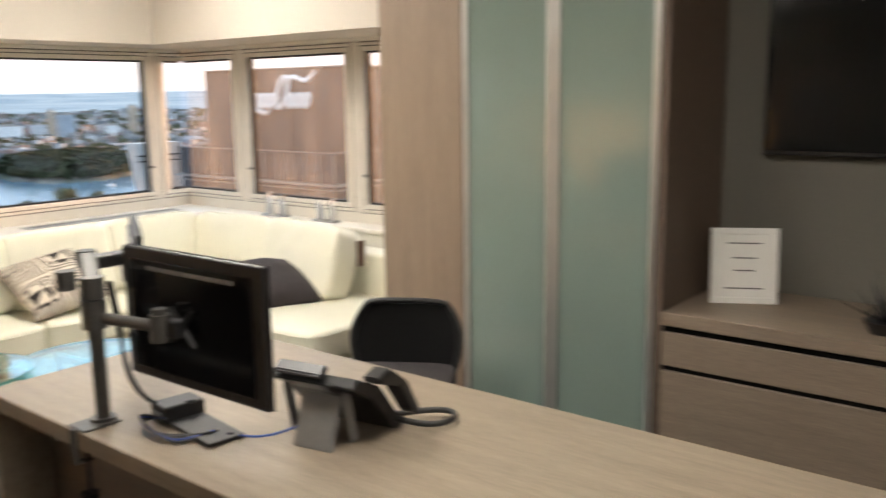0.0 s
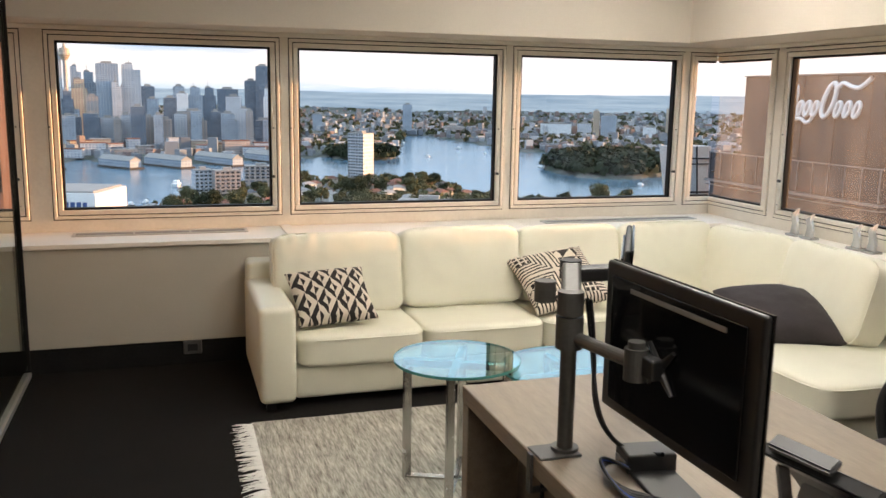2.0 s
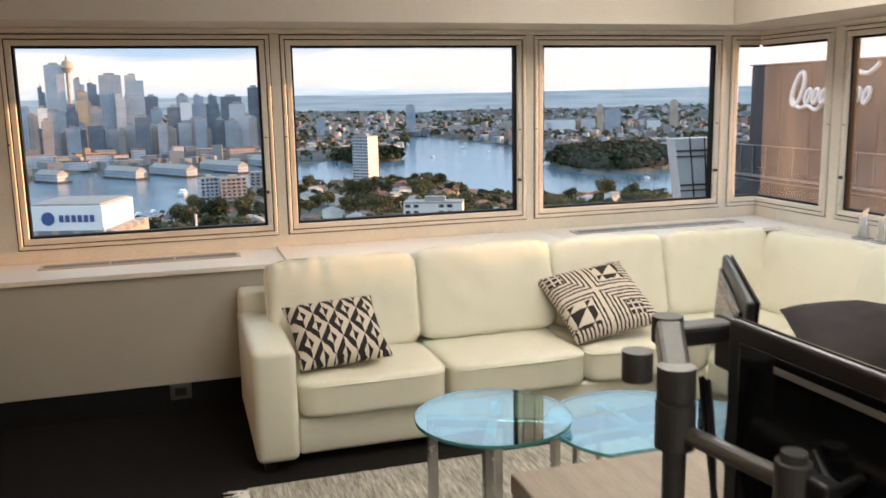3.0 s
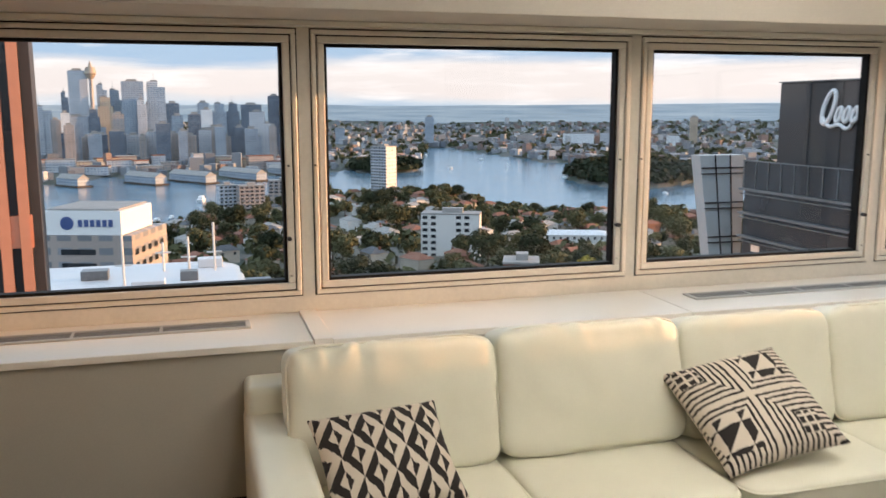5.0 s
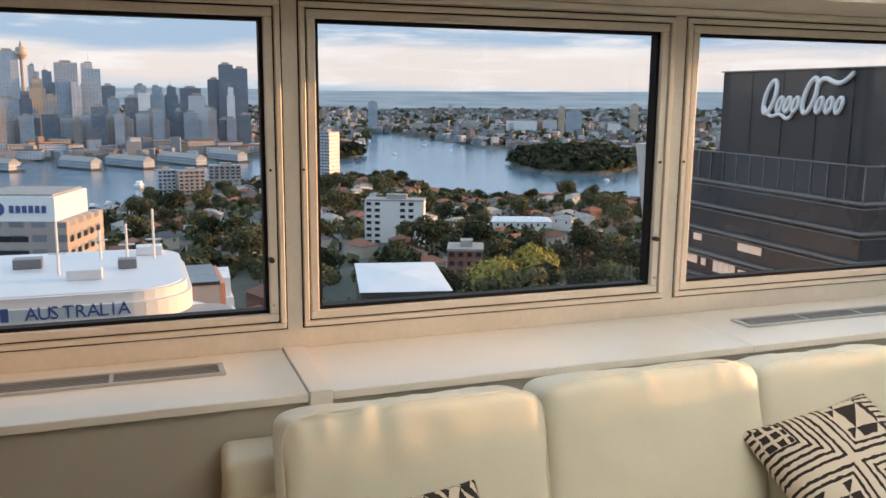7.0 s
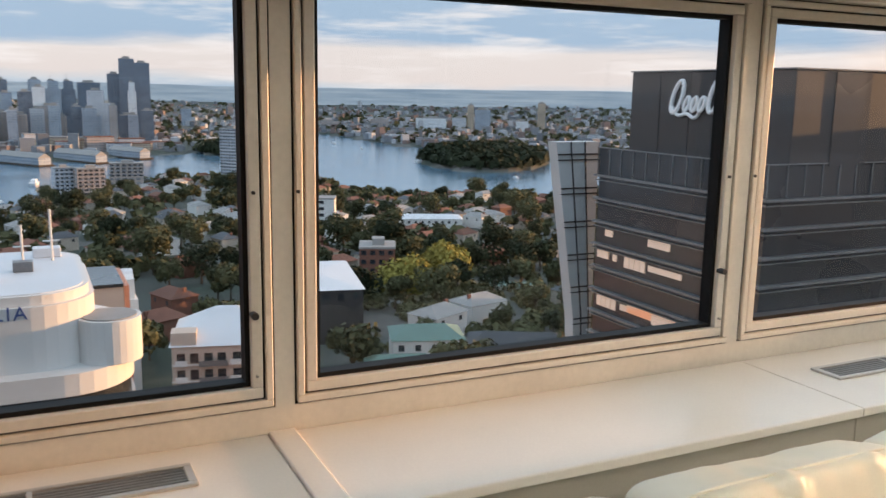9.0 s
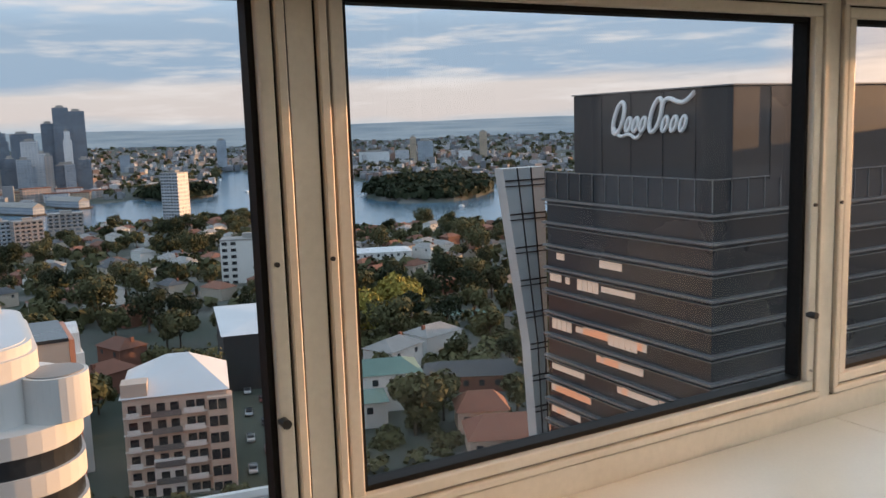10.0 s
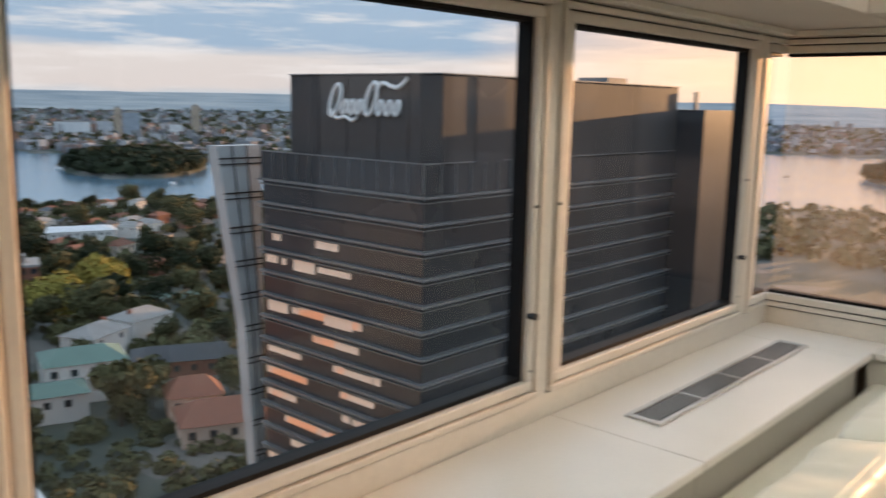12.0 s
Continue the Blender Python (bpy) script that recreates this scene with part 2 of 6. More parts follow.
DARKWOOD = material("dark_taupe_panel", (0.14, 0.10, 0.075), 0.55, vary=0.2, scale=3, fine=20, stretch=(9, 0.7, 9))
# grey-green darkened in its base colour to hold the shade of the television niche
GREYWALL = material("shaded_grey_green_panel", (0.17, 0.162, 0.135), 0.7, vary=0.08, scale=2)
CHROME = material("brushed_steel", (0.55, 0.54, 0.52), 0.25, 1.0, vary=0.08, scale=20, fine=200, bump=0.01)
ALU = material("anodised_aluminium", (0.55, 0.54, 0.51), 0.38, 0.7, vary=0.06, bump=0.01)
PLASTIC = material("black_plastic", (0.014, 0.014, 0.015), 0.38, vary=0.25, scale=10, fine=300, bump=0.02)
GLOSSBLACK = material("gloss_black_screen", (0.006, 0.006, 0.007), 0.08, vary=0.2, bump=0)
GREYPLASTIC = material("grey_plastic", (0.20, 0.20, 0.20), 0.4, vary=0.1, bump=0.02)
ARMGREY = material("grey_painted_metal", (0.10, 0.097, 0.092), 0.4, 0.4, vary=0.15, bump=0.02)
MESHCLOTH = material("black_mesh_cloth", (0.012, 0.012, 0.013), 0.9, vary=0.4, scale=40, fine=500, bump=0.4)
DARKCLOTH = material("charcoal_velvet", (0.032, 0.026, 0.028), 0.85, vary=0.3, scale=14, fine=200, bump=0.2)
WHITE = material("white_card", (0.85, 0.84, 0.80), 0.6, vary=0.03, bump=0)
INK = material("grey_ink", (0.12, 0.12, 0.12), 0.7, vary=0.05, bump=0)
BROWN = material("brown_tab_leather", (0.10, 0.05, 0.03), 0.6, vary=0.2)
PANE = clear_glass("window_glass", (0.93, 0.96, 0.95), 0.022)
PANE_DUSTY = clear_glass("dusty_window_glass", (0.93, 0.96, 0.95), 0.022, dust_glint=0.034)
PARTGLASS = clear_glass("partition_glass", (0.88, 0.92, 0.90), 0.08)
TABLEGLASS = clear_glass("table_glass", (0.62, 0.85, 0.85), 0.30, 0.01)
TABLEEDGE = material("green_glass_edge", (0.10, 0.35, 0.32), 0.1, vary=0.1, bump=0)
# the awards are clean: their translucent layer is added to imitate bright glints
CRYSTAL = clear_glass("crystal", (0.90, 0.93, 0.96), 0.42, 0.15, dust_glint=0.35)
FROST = material("frosted_green_glass", (0.22, 0.28, 0.245), 0.16, vary=0.05, scale=1.5, bump=0, coat=0.6)
GRILLE = material("grey_metal_grille", (0.30, 0.30, 0.29), 0.4, 0.6, vary=0.1)
BLUECABLE = material("blue_cable", (0.03, 0.08, 0.35), 0.5, vary=0.1, bump=0)
PANEL_LIGHT = lamp_material("lit_diffuser", (1.0, 0.94, 0.85), 11.0)


def pattern_cloth(name, kind):
    """Black and cream woven pillow covers."""
    m = bpy.data.materials.new(name)
    m.use_nodes = True
    t, b = m.node_tree, m.node_tree.nodes["Principled BSDF"]

    def op(kind_, a, b_=None, c=None):
        n = t.nodes.new("ShaderNodeMath")
        n.operation = kind_
        for i, v in enumerate((a, b_, c)):
            if v is None:
                continue
            if isinstance(v, (int, float)):
                n.inputs[i].default_value = v
            else:
                t.links.new(v, n.inputs[i])
        return n.outputs[0]

    tc, sp = t.nodes.new("ShaderNodeTexCoord"), t.nodes.new("ShaderNodeSeparateXYZ")
    ns = t.nodes.new("ShaderNodeTexNoise")
    ns.inputs["Scale"].default_value = 45
    t.links.new(tc.outputs["Object"], ns.inputs["Vector"])
    t.links.new(tc.outputs["Object"], sp.inputs[0])
    wob = op("MULTIPLY", op("SUBTRACT", ns.outputs["Fac"], 0.5), 0.012)
    u, v = op("ADD", sp.outputs["X"], wob), op("ADD", sp.outputs["Z"], wob)
    if kind == "diamonds":
        # tall lozenges, one half dark and one half light, each with a small lozenge of the opposite halves
        gu, gv = op("ADD", op("MULTIPLY", u, 9.6), 40), op("ADD", op("MULTIPLY", v, 6.4), 40)
        d = op("ADD", op("PINGPONG", gu, 0.5), op("PINGPONG", gv, 0.5))
        other = op("GREATER_THAN", d, 0.5)
        inner = op("LESS_THAN", op("SUBTRACT", 0.5, op("ABSOLUTE", op("SUBTRACT", d, 0.5))), 0.21)
        half = op("GREATER_THAN", op("FRACT", op("ADD", gu, 0.5)), 0.5)
        fac = op("ABSOLUTE", op("SUBTRACT", op("ABSOLUTE", op("SUBTRACT", half, other)), inner))
    else:
        # nested angles of stripes in four fields; two hold a grid of dark spots, two a block of triangles
        su, sv = op("ADD", u, 0.03), op("SUBTRACT", v, 0.01)
        inset = op("MINIMUM", op("ABSOLUTE", su), op("ABSOLUTE", sv))
        stripes = op("GREATER_THAN", op("FRACT", op("ADD", op("MULTIPLY", inset, 44.0), 0.45)), 0.42)
        same = op("GREATER_THAN", op("MULTIPLY", su, sv), 0.0)
        tri = op("GREATER_THAN", op("FRACT", op("MULTIPLY", op("ADD", su, 1), 11)), op("FRACT", op("MULTIPLY", op("ADD", sv, 1), 11)))
        spots = op("SUBTRACT", 1.0, op("MULTIPLY", op("GREATER_THAN", op("FRACT", op("MULTIPLY", op("ADD", su, 1), 29)), 0.3), op("GREATER_THAN", op("FRACT", op("MULTIPLY", op("ADD", sv, 1), 29)), 0.3)))
        block = op("ADD", op("MULTIPLY", tri, same), op("MULTIPLY", spots, op("SUBTRACT", 1.0, same)))
        core = op("GREATER_THAN", inset, op("SUBTRACT", 0.115, op("MULTIPLY", same, 0.06)))
        edge = op("LESS_THAN", op("MAXIMUM", op("ABSOLUTE", su), op("ABSOLUTE", sv)), 0.20)
        core = op("MULTIPLY", core, edge)
        fac = op("ADD", op("MULTIPLY", stripes, op("SUBTRACT", 1.0, core)), op("MULTIPLY", block, core))
    mx = t.nodes.new("ShaderNodeMixRGB")
    mx.inputs["Color1"].default_value, mx.inputs["Color2"].default_value = (0.018, 0.014, 0.013, 1), (0.62, 0.55, 0.46, 1)
    t.links.new(fac, mx.inputs["Fac"])
    t.links.new(mx.outputs[0], b.inputs["Base Color"])
    b.inputs["Roughness"].default_value = 0.9
    weave, bp = t.nodes.new("ShaderNodeTexNoise"), t.nodes.new("ShaderNodeBump")
    weave.inputs["Scale"].default_value = 260
    bp.inputs["Strength"].default_value = 0.35
    bp.inputs["Distance"].default_value = 0.004
    t.links.new(tc.outputs["Object"], weave.inputs["Vector"])
    t.links.new(weave.outputs["Fac"], bp.inputs["Height"])
    t.links.new(bp.outputs["Normal"], b.inputs["Normal"])
    return m


DIAMONDS, CHEVRONS = pattern_cloth("diamond_weave", "diamonds"), pattern_cloth("chevron_weave", "chevrons")
RUG = material("grey_wool_rug", (0.30, 0.28, 0.23), 0.95, vary=0.5, scale=4, fine=11, bump=0.5, stretch=(13, 1.6, 1), second=(0.60, 0.57, 0.50), specular=0.1)

# ---- the room ----
Y1, X2 = 5.96, 3.95            # inner faces of the two window walls
ZS, ZH = 0.835, 1.988          # sill and head of the window frames
FL, CE = 0.0, 2.75
WIN1 = ((-2.25, -0.865), (-0.74, 0.662), (0.715, 2.233), (2.283, 3.668), (3.715, 3.95))
WIN2 = ((5.96, 5.262), (5.195, 4.045), (3.985, 2.84))


def structure(name, bm, mat):
    ob = part(name, bm, mat)
    tagged(ob, kind="structure")
    return ob


structure("floor", box((-3.4, -2.6, -0.15), (4.15, 6.2, 0.0)), CARPET)
structure("ceiling", box((-3.4, -2.6, CE), (4.15, 6.2, CE + 0.15)), CEIL)
piers = [((-3.4, Y1, 0), (4.006, 6.016, ZS)), ((-3.4, Y1, ZH), (4.006, 6.016, CE)), ((-3.4, Y1, ZS), (-2.25, 6.016, ZH))]
for (a, b), (c, d) in zip(WIN1[:4], WIN1[1:]):
    piers.append(((b, Y1, ZS), (c, 6.016, ZH)))
structure("wall_north", boxes(*piers), FRAME)
piers = [((X2, -2.6, 0), (4.006, Y1, ZS)), ((X2, -2.6, ZH), (4.006, Y1, CE)), ((X2, -2.6, ZS), (4.006, 2.84, ZH))]
for (a, b), (c, d) in zip(WIN2[:2], WIN2[1:]):
    piers.append(((X2, c, ZS), (4.006, b, ZH)))
structure("wall_east", boxes(*piers), FRAME)
structure("wall_west", box((-3.4, -2.45, 0), (-3.25, Y1, CE)), PAINT_WALL)
structure("wall_south", box((-3.4, -2.6, 0), (X2, -2.45, CE)), PAINT_WALL)
# lowered bulkhead over the windows, with its soffit
structure("bulkhead_north", box((-3.25, 5.49, 2.016), (X2, Y1, CE), 0.004), PAINT_WALL)
structure("bulkhead_east", box((3.39, 1.5, 2.016), (X2, 5.488, CE), 0.004), PAINT_WALL)
structure("trim_head", boxes(((-3.25, 5.90, 1.992), (3.90, 5.957, 2.013)), ((3.89, 3.02, 1.992), (3.947, 5.898, 2.013))), PAINT)


def frame_bars(u0, u1, z0, z1, w, d0, d1, place, corner=False):
    """Four mitred-looking bars of a rectangular frame, in wall coordinates."""
    bars = [place((u0, d0, z0), (u1, d1, z0 + w)), place((u0, d0, z1 - w), (u1, d1, z1)),
            place((u0, d0, z0 + w), (u0 + w, d1, z1 - w))]
    return bars if corner else bars + [place((u1 - w, d0, z0 + w), (u1, d1, z1 - w))]


def window(name, u0, u1, place, narrow=False, corner=False):
    """A cream metal window: outer frame, sash, black gasket, pane, latch knob and screws."""
    w = thing(name, "cream painted metal window with clear glass", "window", kind="structure")
    e = 0.004
    k = 0.0 if corner else 1.0     # at the glazed corner the bars run through
    part("window_frame", boxes(*frame_bars(u0 + 0.006, u1 - 0.006 * k, ZS + 0.006, ZH - 0.006, 0.020, -0.012, 0.058, place, corner), bevel=0.003, seg=1), FRAME, w)
    part("shadow_gap", boxes(*frame_bars(u0 + 0.026, u1 - 0.026 * k, ZS + 0.026, ZH - 0.026, 0.006, 0.004, 0.053, place, corner)), BLACK, w)
    part("outer_gap", boxes(*frame_bars(u0, u1, ZS, ZH, 0.006, 0.003, 0.055, place, corner)), BLACK, w)
    s = 0.032
    sash = part("sash", boxes(*frame_bars(u0 + s, u1 - s * k, ZS + s, ZH - s, 0.030, -0.008, 0.054, place, corner), bevel=0.004, seg=2), FRAME, w)
    g = s + 0.030
    part("gasket", boxes(*frame_bars(u0 + g, u1 - g * k, ZS + g, ZH - g, 0.013, 0.012, 0.058, place, corner)), BLACK, w)
    pane = part("pane", boxes(place((u0 + g + e, 0.040, ZS + g + e), (u1 - (g + e) * k, 0.046, ZH - g - e))), PANE_DUSTY if "east" in name else PANE, w)
    pane.visible_shadow = False
    if not narrow:
        for uu, zz, r in ((u1 - 0.055, 1.095, 0.010), (u1 - 0.05, 1.41, 0.005), (u0 + 0.012, 1.41, 0.005), (u1 - 0.05, 0.93, 0.004)):
            a, b = place((uu - r, -0.016 if r < 0.008 else -0.03, zz - r), (uu + r, 0.0, zz + r))
            bm = bmesh.new()
            c = [(a[i] + b[i]) / 2 for i in range(3)]
            axis = 1 if abs(b[1] - a[1]) < abs(b[0] - a[0]) or name.startswith("window_n") else 0
            lo, hi = list(c), list(c)
            lo[axis], hi[axis] = min(a[axis], b[axis]), max(a[axis], b[axis])
            rod(bm, lo, hi, r, n=12)
            part("latch_knob" if r > 0.008 else "screw", bm, PLASTIC if r > 0.004 else CHROME, w)
    return w


def north(a, b):
    return (a[0], Y1 + a[1], a[2]), (b[0], Y1 + b[1], b[2])


def east(a, b):
    return (X2 + a[1], a[0], a[2]), (X2 + b[1], b[0], b[2])


for i, (a, b) in enumerate(WIN1):
    window("window_north_%d" % (i + 1), a, b, north, i == 4, i == 4)
for i, (a, b) in enumerate(WIN2):
    window("window_east_%d" % (i + 1), b, a, east, False, i == 0)

# ledge over the heating boxes under the windows
LZ = 0.765
cuts = ((-3.25, -0.90), (-0.898, 0.638), (0.6395, 0.7125), (0.714, 2.302), (2.3042, 3.662), (3.6642, 3.947))
for a, b in cuts:
    lift = 0.008 if b - a < 0.1 else 0.0
    ob = structure("ledge", box((a, 5.455 - lift, LZ - 0.028 - 5 * lift), (b, Y1 - 0.004, LZ + lift), 0.004, 2), LEDGE)
structure("ledge_east", box((3.765, 2.2, LZ - 0.028), (3.947, 5.452, LZ), 0.004), LEDGE)
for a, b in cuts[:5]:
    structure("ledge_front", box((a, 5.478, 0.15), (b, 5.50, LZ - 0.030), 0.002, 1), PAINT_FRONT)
structure("ledge_front_east", box((3.785, 2.2, 0.15), (3.805, 5.475, LZ - 0.030), 0.002, 1), PAINT)
structure("baseboard", boxes(((-3.25, 5.492, 0.0), (3.80, 5.52, 0.149)), ((3.80, 2.2, 0), (3.82, 5.49, 0.149))), BLACK)


def vent(x0, x1, y0, y1):
    v = thing("air_vent", "grey slotted metal air grille set in the window ledge", "air vent", "ledge grilles", at=(x0, y0, LZ))
    w, d = x1 - x0, y1 - y0
    part("frame", boxes(((0, 0, 0), (w, 0.016, 0.009)), ((0, d - 0.016, 0), (w, d, 0.009)), ((0, 0.016, 0), (0.02, d - 0.016, 0.009)), ((w - 0.02, 0.016, 0), (w, d - 0.016, 0.009)), bevel=0.002, seg=1), ALU, v)
    part("backing", box((0.02, 0.016, 0.001), (w - 0.02, d - 0.016, 0.002)), BLACK, v)
    for k in range(1, 6):
        y = 0.016 + (d - 0.032) * k / 6
        part("slat", box((0.02, y - 0.003, 0.002), (w - 0.02, y + 0.003, 0.007)), GRILLE, v)
    n = int(w / 0.30)
    for k in range(1, n):
        x = 0.02 + (w - 0.04) * k / n
        part("divider", box((x - 0.006, 0.016, 0.002), (x + 0.006, d - 0.016, 0.0075)), ALU, v)
    return v


vent(-0.62, 0.418, 5.715, 5.835)
vent(2.45, 3.66, 5.665, 5.785)

outlet = thing("floor_outlet", "grey power outlet box on the black skirting", "outlet", at=(0.05, 5.47, 0.065))
part("body", box((-0.055, 0, 0), (0.055, 0.022, 0.085), 0.006), ARMGREY, outlet)
part("socket", box((-0.03, -0.004, 0.02), (0.03, 0.001, 0.065), 0.002), PLASTIC, outlet)

# glass partition to the next room
gp = thing("glass_partition", "clear glass partition with slim dark metal track", "partition", kind="structure", at=(-0.865, 0, 0))
for a, b in ((0.6, 2.2), (2.21, 3.84), (3.85, 5.44)):
    p = part("pane", box((-0.006, a, 0.03), (0.006, b, CE - 0.04)), PARTGLASS, gp)
    p.visible_shadow = False
part("floor_track", box((-0.02, 0.6, 0), (0.02, 5.452, 0.028), 0.002), ALU, gp)
part("head_track", box((-0.02, 0.6, CE - 0.038), (0.02, 5.452, CE - 0.002)), ALU, gp)
part("end_post", box((-0.018, 5.441, 0.03), (0.018, 5.453, 2.7)), BLACK, gp)

# ceiling lights out of view, reflected in glossy doors and screen; placed as fill
for x, y in ((0.0, -1.6), (1.2, 0.7), (0.9, 2.6), (1.8, 3.4), (2.5, 4.3)):
    cl = thing("ceiling_light", "square recessed ceiling light with lit warm diffuser", "ceiling light", "office ceiling lights", at=(x, y, CE))
    part("frame", boxes(((-0.32, -0.32, -0.02), (0.32, -0.29, -0.001)), ((-0.32, 0.29, -0.02), (0.32, 0.32, -0.001)), ((-0.32, -0.29, -0.02), (-0.29, 0.29, -0.001)), ((0.29, -0.29, -0.02), (0.32, 0.29, -0.001))), ALU, cl)
    part("diffuser", box((-0.288, -0.288, -0.014), (0.288, 0.288, -0.006)), PANEL_LIGHT, cl)

# ---- lounge ----
sofa = thing("corner_sofa", "ivory leather corner sofa with chaise and loose back cushions", "sofa", at=(0, 0, 0))
part("arm", box((0.358, 4.50, 0.045), (0.548, 5.40, 0.56), 0.035, 4), LEATHER, sofa, smooth=True)
part("seat_base", box((0.55, 4.565, 0.045), (2.66, 5.30, 0.215), 0.018, 3), LEATHER, sofa, smooth=True)
part("back_frame", box((0.365, 5.25, 0.05), (3.74, 5.44, 0.66), 0.03, 4), LEATHER, sofa, smooth=True)
part("chaise_base", box((2.665, 3.20, 0.045), (3.55, 5.24, 0.215), 0.018, 3), LEATHER, sofa, smooth=True)
part("side_frame", box((3.555, 3.25, 0.05), (3.745, 5.245, 0.66), 0.03, 4), LEATHER, sofa, smooth=True)
for x, y in ((0.42, 4.58), (0.42, 5.3), (2.6, 4.62), (2.75, 3.28), (3.6, 3.3), (3.6, 5.3)):
    part("foot", box((x - 0.025, y - 0.025, 0), (x + 0.025, y + 0.025, 0.05)), PLASTIC, sofa)


def cushion(name, c, size, rx=0, rz=0, soft=6.0, seed=1, wrinkle=0.007, upright=False):
    ob = part(name, puff(size, soft, wrinkle, seed, 30 if upright else 18, tuck=2.2 if upright else 0.0), LEATHER, sofa, smooth=True)
    ob.matrix_world = pose(*c, rx, 0, rz)
    # stitched seam around the face: the front of a back cushion, the top of a seat cushion
    ring, n = [], 64
    for k in range(n + 1):
        t = 2 * math.pi * k / n
        cs, sn = math.cos(t), math.sin(t)
        q = (abs(cs) ** soft + abs(sn) ** soft) ** (-1 / soft)
        u = q * cs * size[0] / 2
        ring.append((u, -size[1] * 0.33, q * sn * size[2] / 2) if upright else (u, q * sn * size[1] / 2, size[2] * 0.33))
    tube("piping", ring, 0.0045, LEATHER, ob)
    return ob


for i, (a, b) in enumerate(((0.552, 1.25), (1.253, 1.962), (1.965, 2.66))):
    cushion("seat_cushion", ((a + b) / 2, 4.86, 0.305), (b - a, 0.68, 0.185), seed=i, soft=9)
cushion("chaise_cushion", (3.11, 3.86, 0.305), (0.90, 1.42, 0.185), seed=4, soft=10)
cushion("corner_seat_cushion", (3.11, 4.90, 0.300), (0.90, 0.66, 0.185), seed=5, soft=10)
for i, (a, b, z) in enumerate(((0.495, 1.235, 0.0), (1.245, 1.985, 0.012), (1.99, 2.665, 0.0), (2.675, 3.36, 0.0))):
    cushion("back_cushion", ((a + b) / 2, 5.10, 0.60 + z), (b - a + 0.01, 0.23, 0.47), rx=-13, seed=10 + i, soft=9, wrinkle=0.010, upright=True)
for i, (x, y, w, z, turn) in enumerate(((3.43, 4.70, 0.70, 0.0, -80), (3.40, 3.96, 0.78, 0.015, -97))):
    cushion("back_cushion", (x, y, 0.59 + z), (w, 0.22, 0.47), rx=-15, rz=turn, seed=20 + i, soft=7, wrinkle=0.012, upright=True)
part("tab", box((3.40, 3.50, 0.60), (3.46, 3.512, 0.76), 0.003), BROWN, sofa, "brown leather tab hanging on the cushion")


def pillow_mesh(size, seed, n=26):
    """A square scatter cushion: pointed corners, slightly hollow sides, thin at the seam."""
    bm = bmesh.new()
    rows = []
    for side in (1, -1):
        grid = []
        for i in range(n + 1):
            row = []
            for j in range(n + 1):
                u, v = 2 * i / n - 1, 2 * j / n - 1
                x = u * (1 - 0.07 * (1 - v * v) * abs(u) ** 3)
                z = v * (1 - 0.07 * (1 - u * u) * abs(v) ** 3)
                th = (max(0.0, 1 - u * u) * max(0.0, 1 - v * v)) ** 0.42
                w = noise.noise(Vector((u * 2.2, v * 2.2, seed * 5 + side))) * 0.10 + noise.noise(Vector((u * 6, v * 6, seed + side))) * 0.03
                row.append(bm.verts.new((x * size[0] / 2, side * (th * (1 + w) * size[1] / 2 + 0.004), z * size[2] / 2)))
            grid.append(row)
        for i in range(n):
            for j in range(n):
                f = (grid[i][j], grid[i + 1][j], grid[i + 1][j + 1], grid[i][j + 1])
                bm.faces.new(f if side > 0 else f[::-1])
        rows.append(grid)
    a, b = rows
    rim = [(i, 0) for i in range(n)] + [(n, j) for j in range(n)] + [(i, n) for i in range(n, 0, -1)] + [(0, j) for j in range(n, 0, -1)]
    for (i, j), (k, l) in zip(rim, rim[1:] + rim[:1]):
        bm.faces.new((a[i][j], a[k][l], b[k][l], b[i][j]))
    bmesh.ops.recalc_face_normals(bm, faces=bm.faces[:])
    return bm


def pillow(name, label, c, size, rx, ry, rz, mat, seed):
    ob = part(name, pillow_mesh(size, seed), mat, smooth=True)
    ob.matrix_world = pose(*c, rx, ry, rz)
    tagged(ob, label, "pillow", "scatter pillows")
    return ob


pillow("pillow", "black and cream diamond patterned pillow leaning on the sofa", (0.775, 4.765, 0.545), (0.44, 0.15, 0.37), -52, -2, 5.5, DIAMONDS, 2)
pillow("pillow", "black and cream chevron patterned pillow tilted on the sofa", (2.155, 4.81, 0.562), (0.50, 0.16, 0.48), -59, -8, 1, CHEVRONS, 3)
pillow("pillow", "dark charcoal pillow with studded edge lying on the chaise", (3.06, 3.98, 0.485), (0.56, 0.24, 0.54), -74, 0, -20, DARKCLOTH, 4)

# rug with fringe
rug = thing("rug", "grey and cream woven wool rug with knotted fringe", "rug", at=(0, 0, 0))
bm = bmesh.new()
bmesh.ops.create_grid(bm, x_segments=60, y_segments=50, size=0.5)
for v in bm.verts:
    v.co = Vector((0.30 + (v.co.x + 0.5) * 2.15, 2.85 + (v.co.y + 0.5) * 1.53, 0.011 + 0.002 * noise.noise(Vector((v.co.x * 40, v.co.y * 40, 0)))))
ext = bmesh.ops.extrude_face_region(bm, geom=bm.faces[:])
for v in ext["geom"]:
    if isinstance(v, bmesh.types.BMVert):
        v.co.z = 0.001
bmesh.ops.recalc_face_normals(bm, faces=bm.faces[:])
part("woven_sheet", bm, RUG, rug)
bm = bmesh.new()
rnd = random.Random(4)
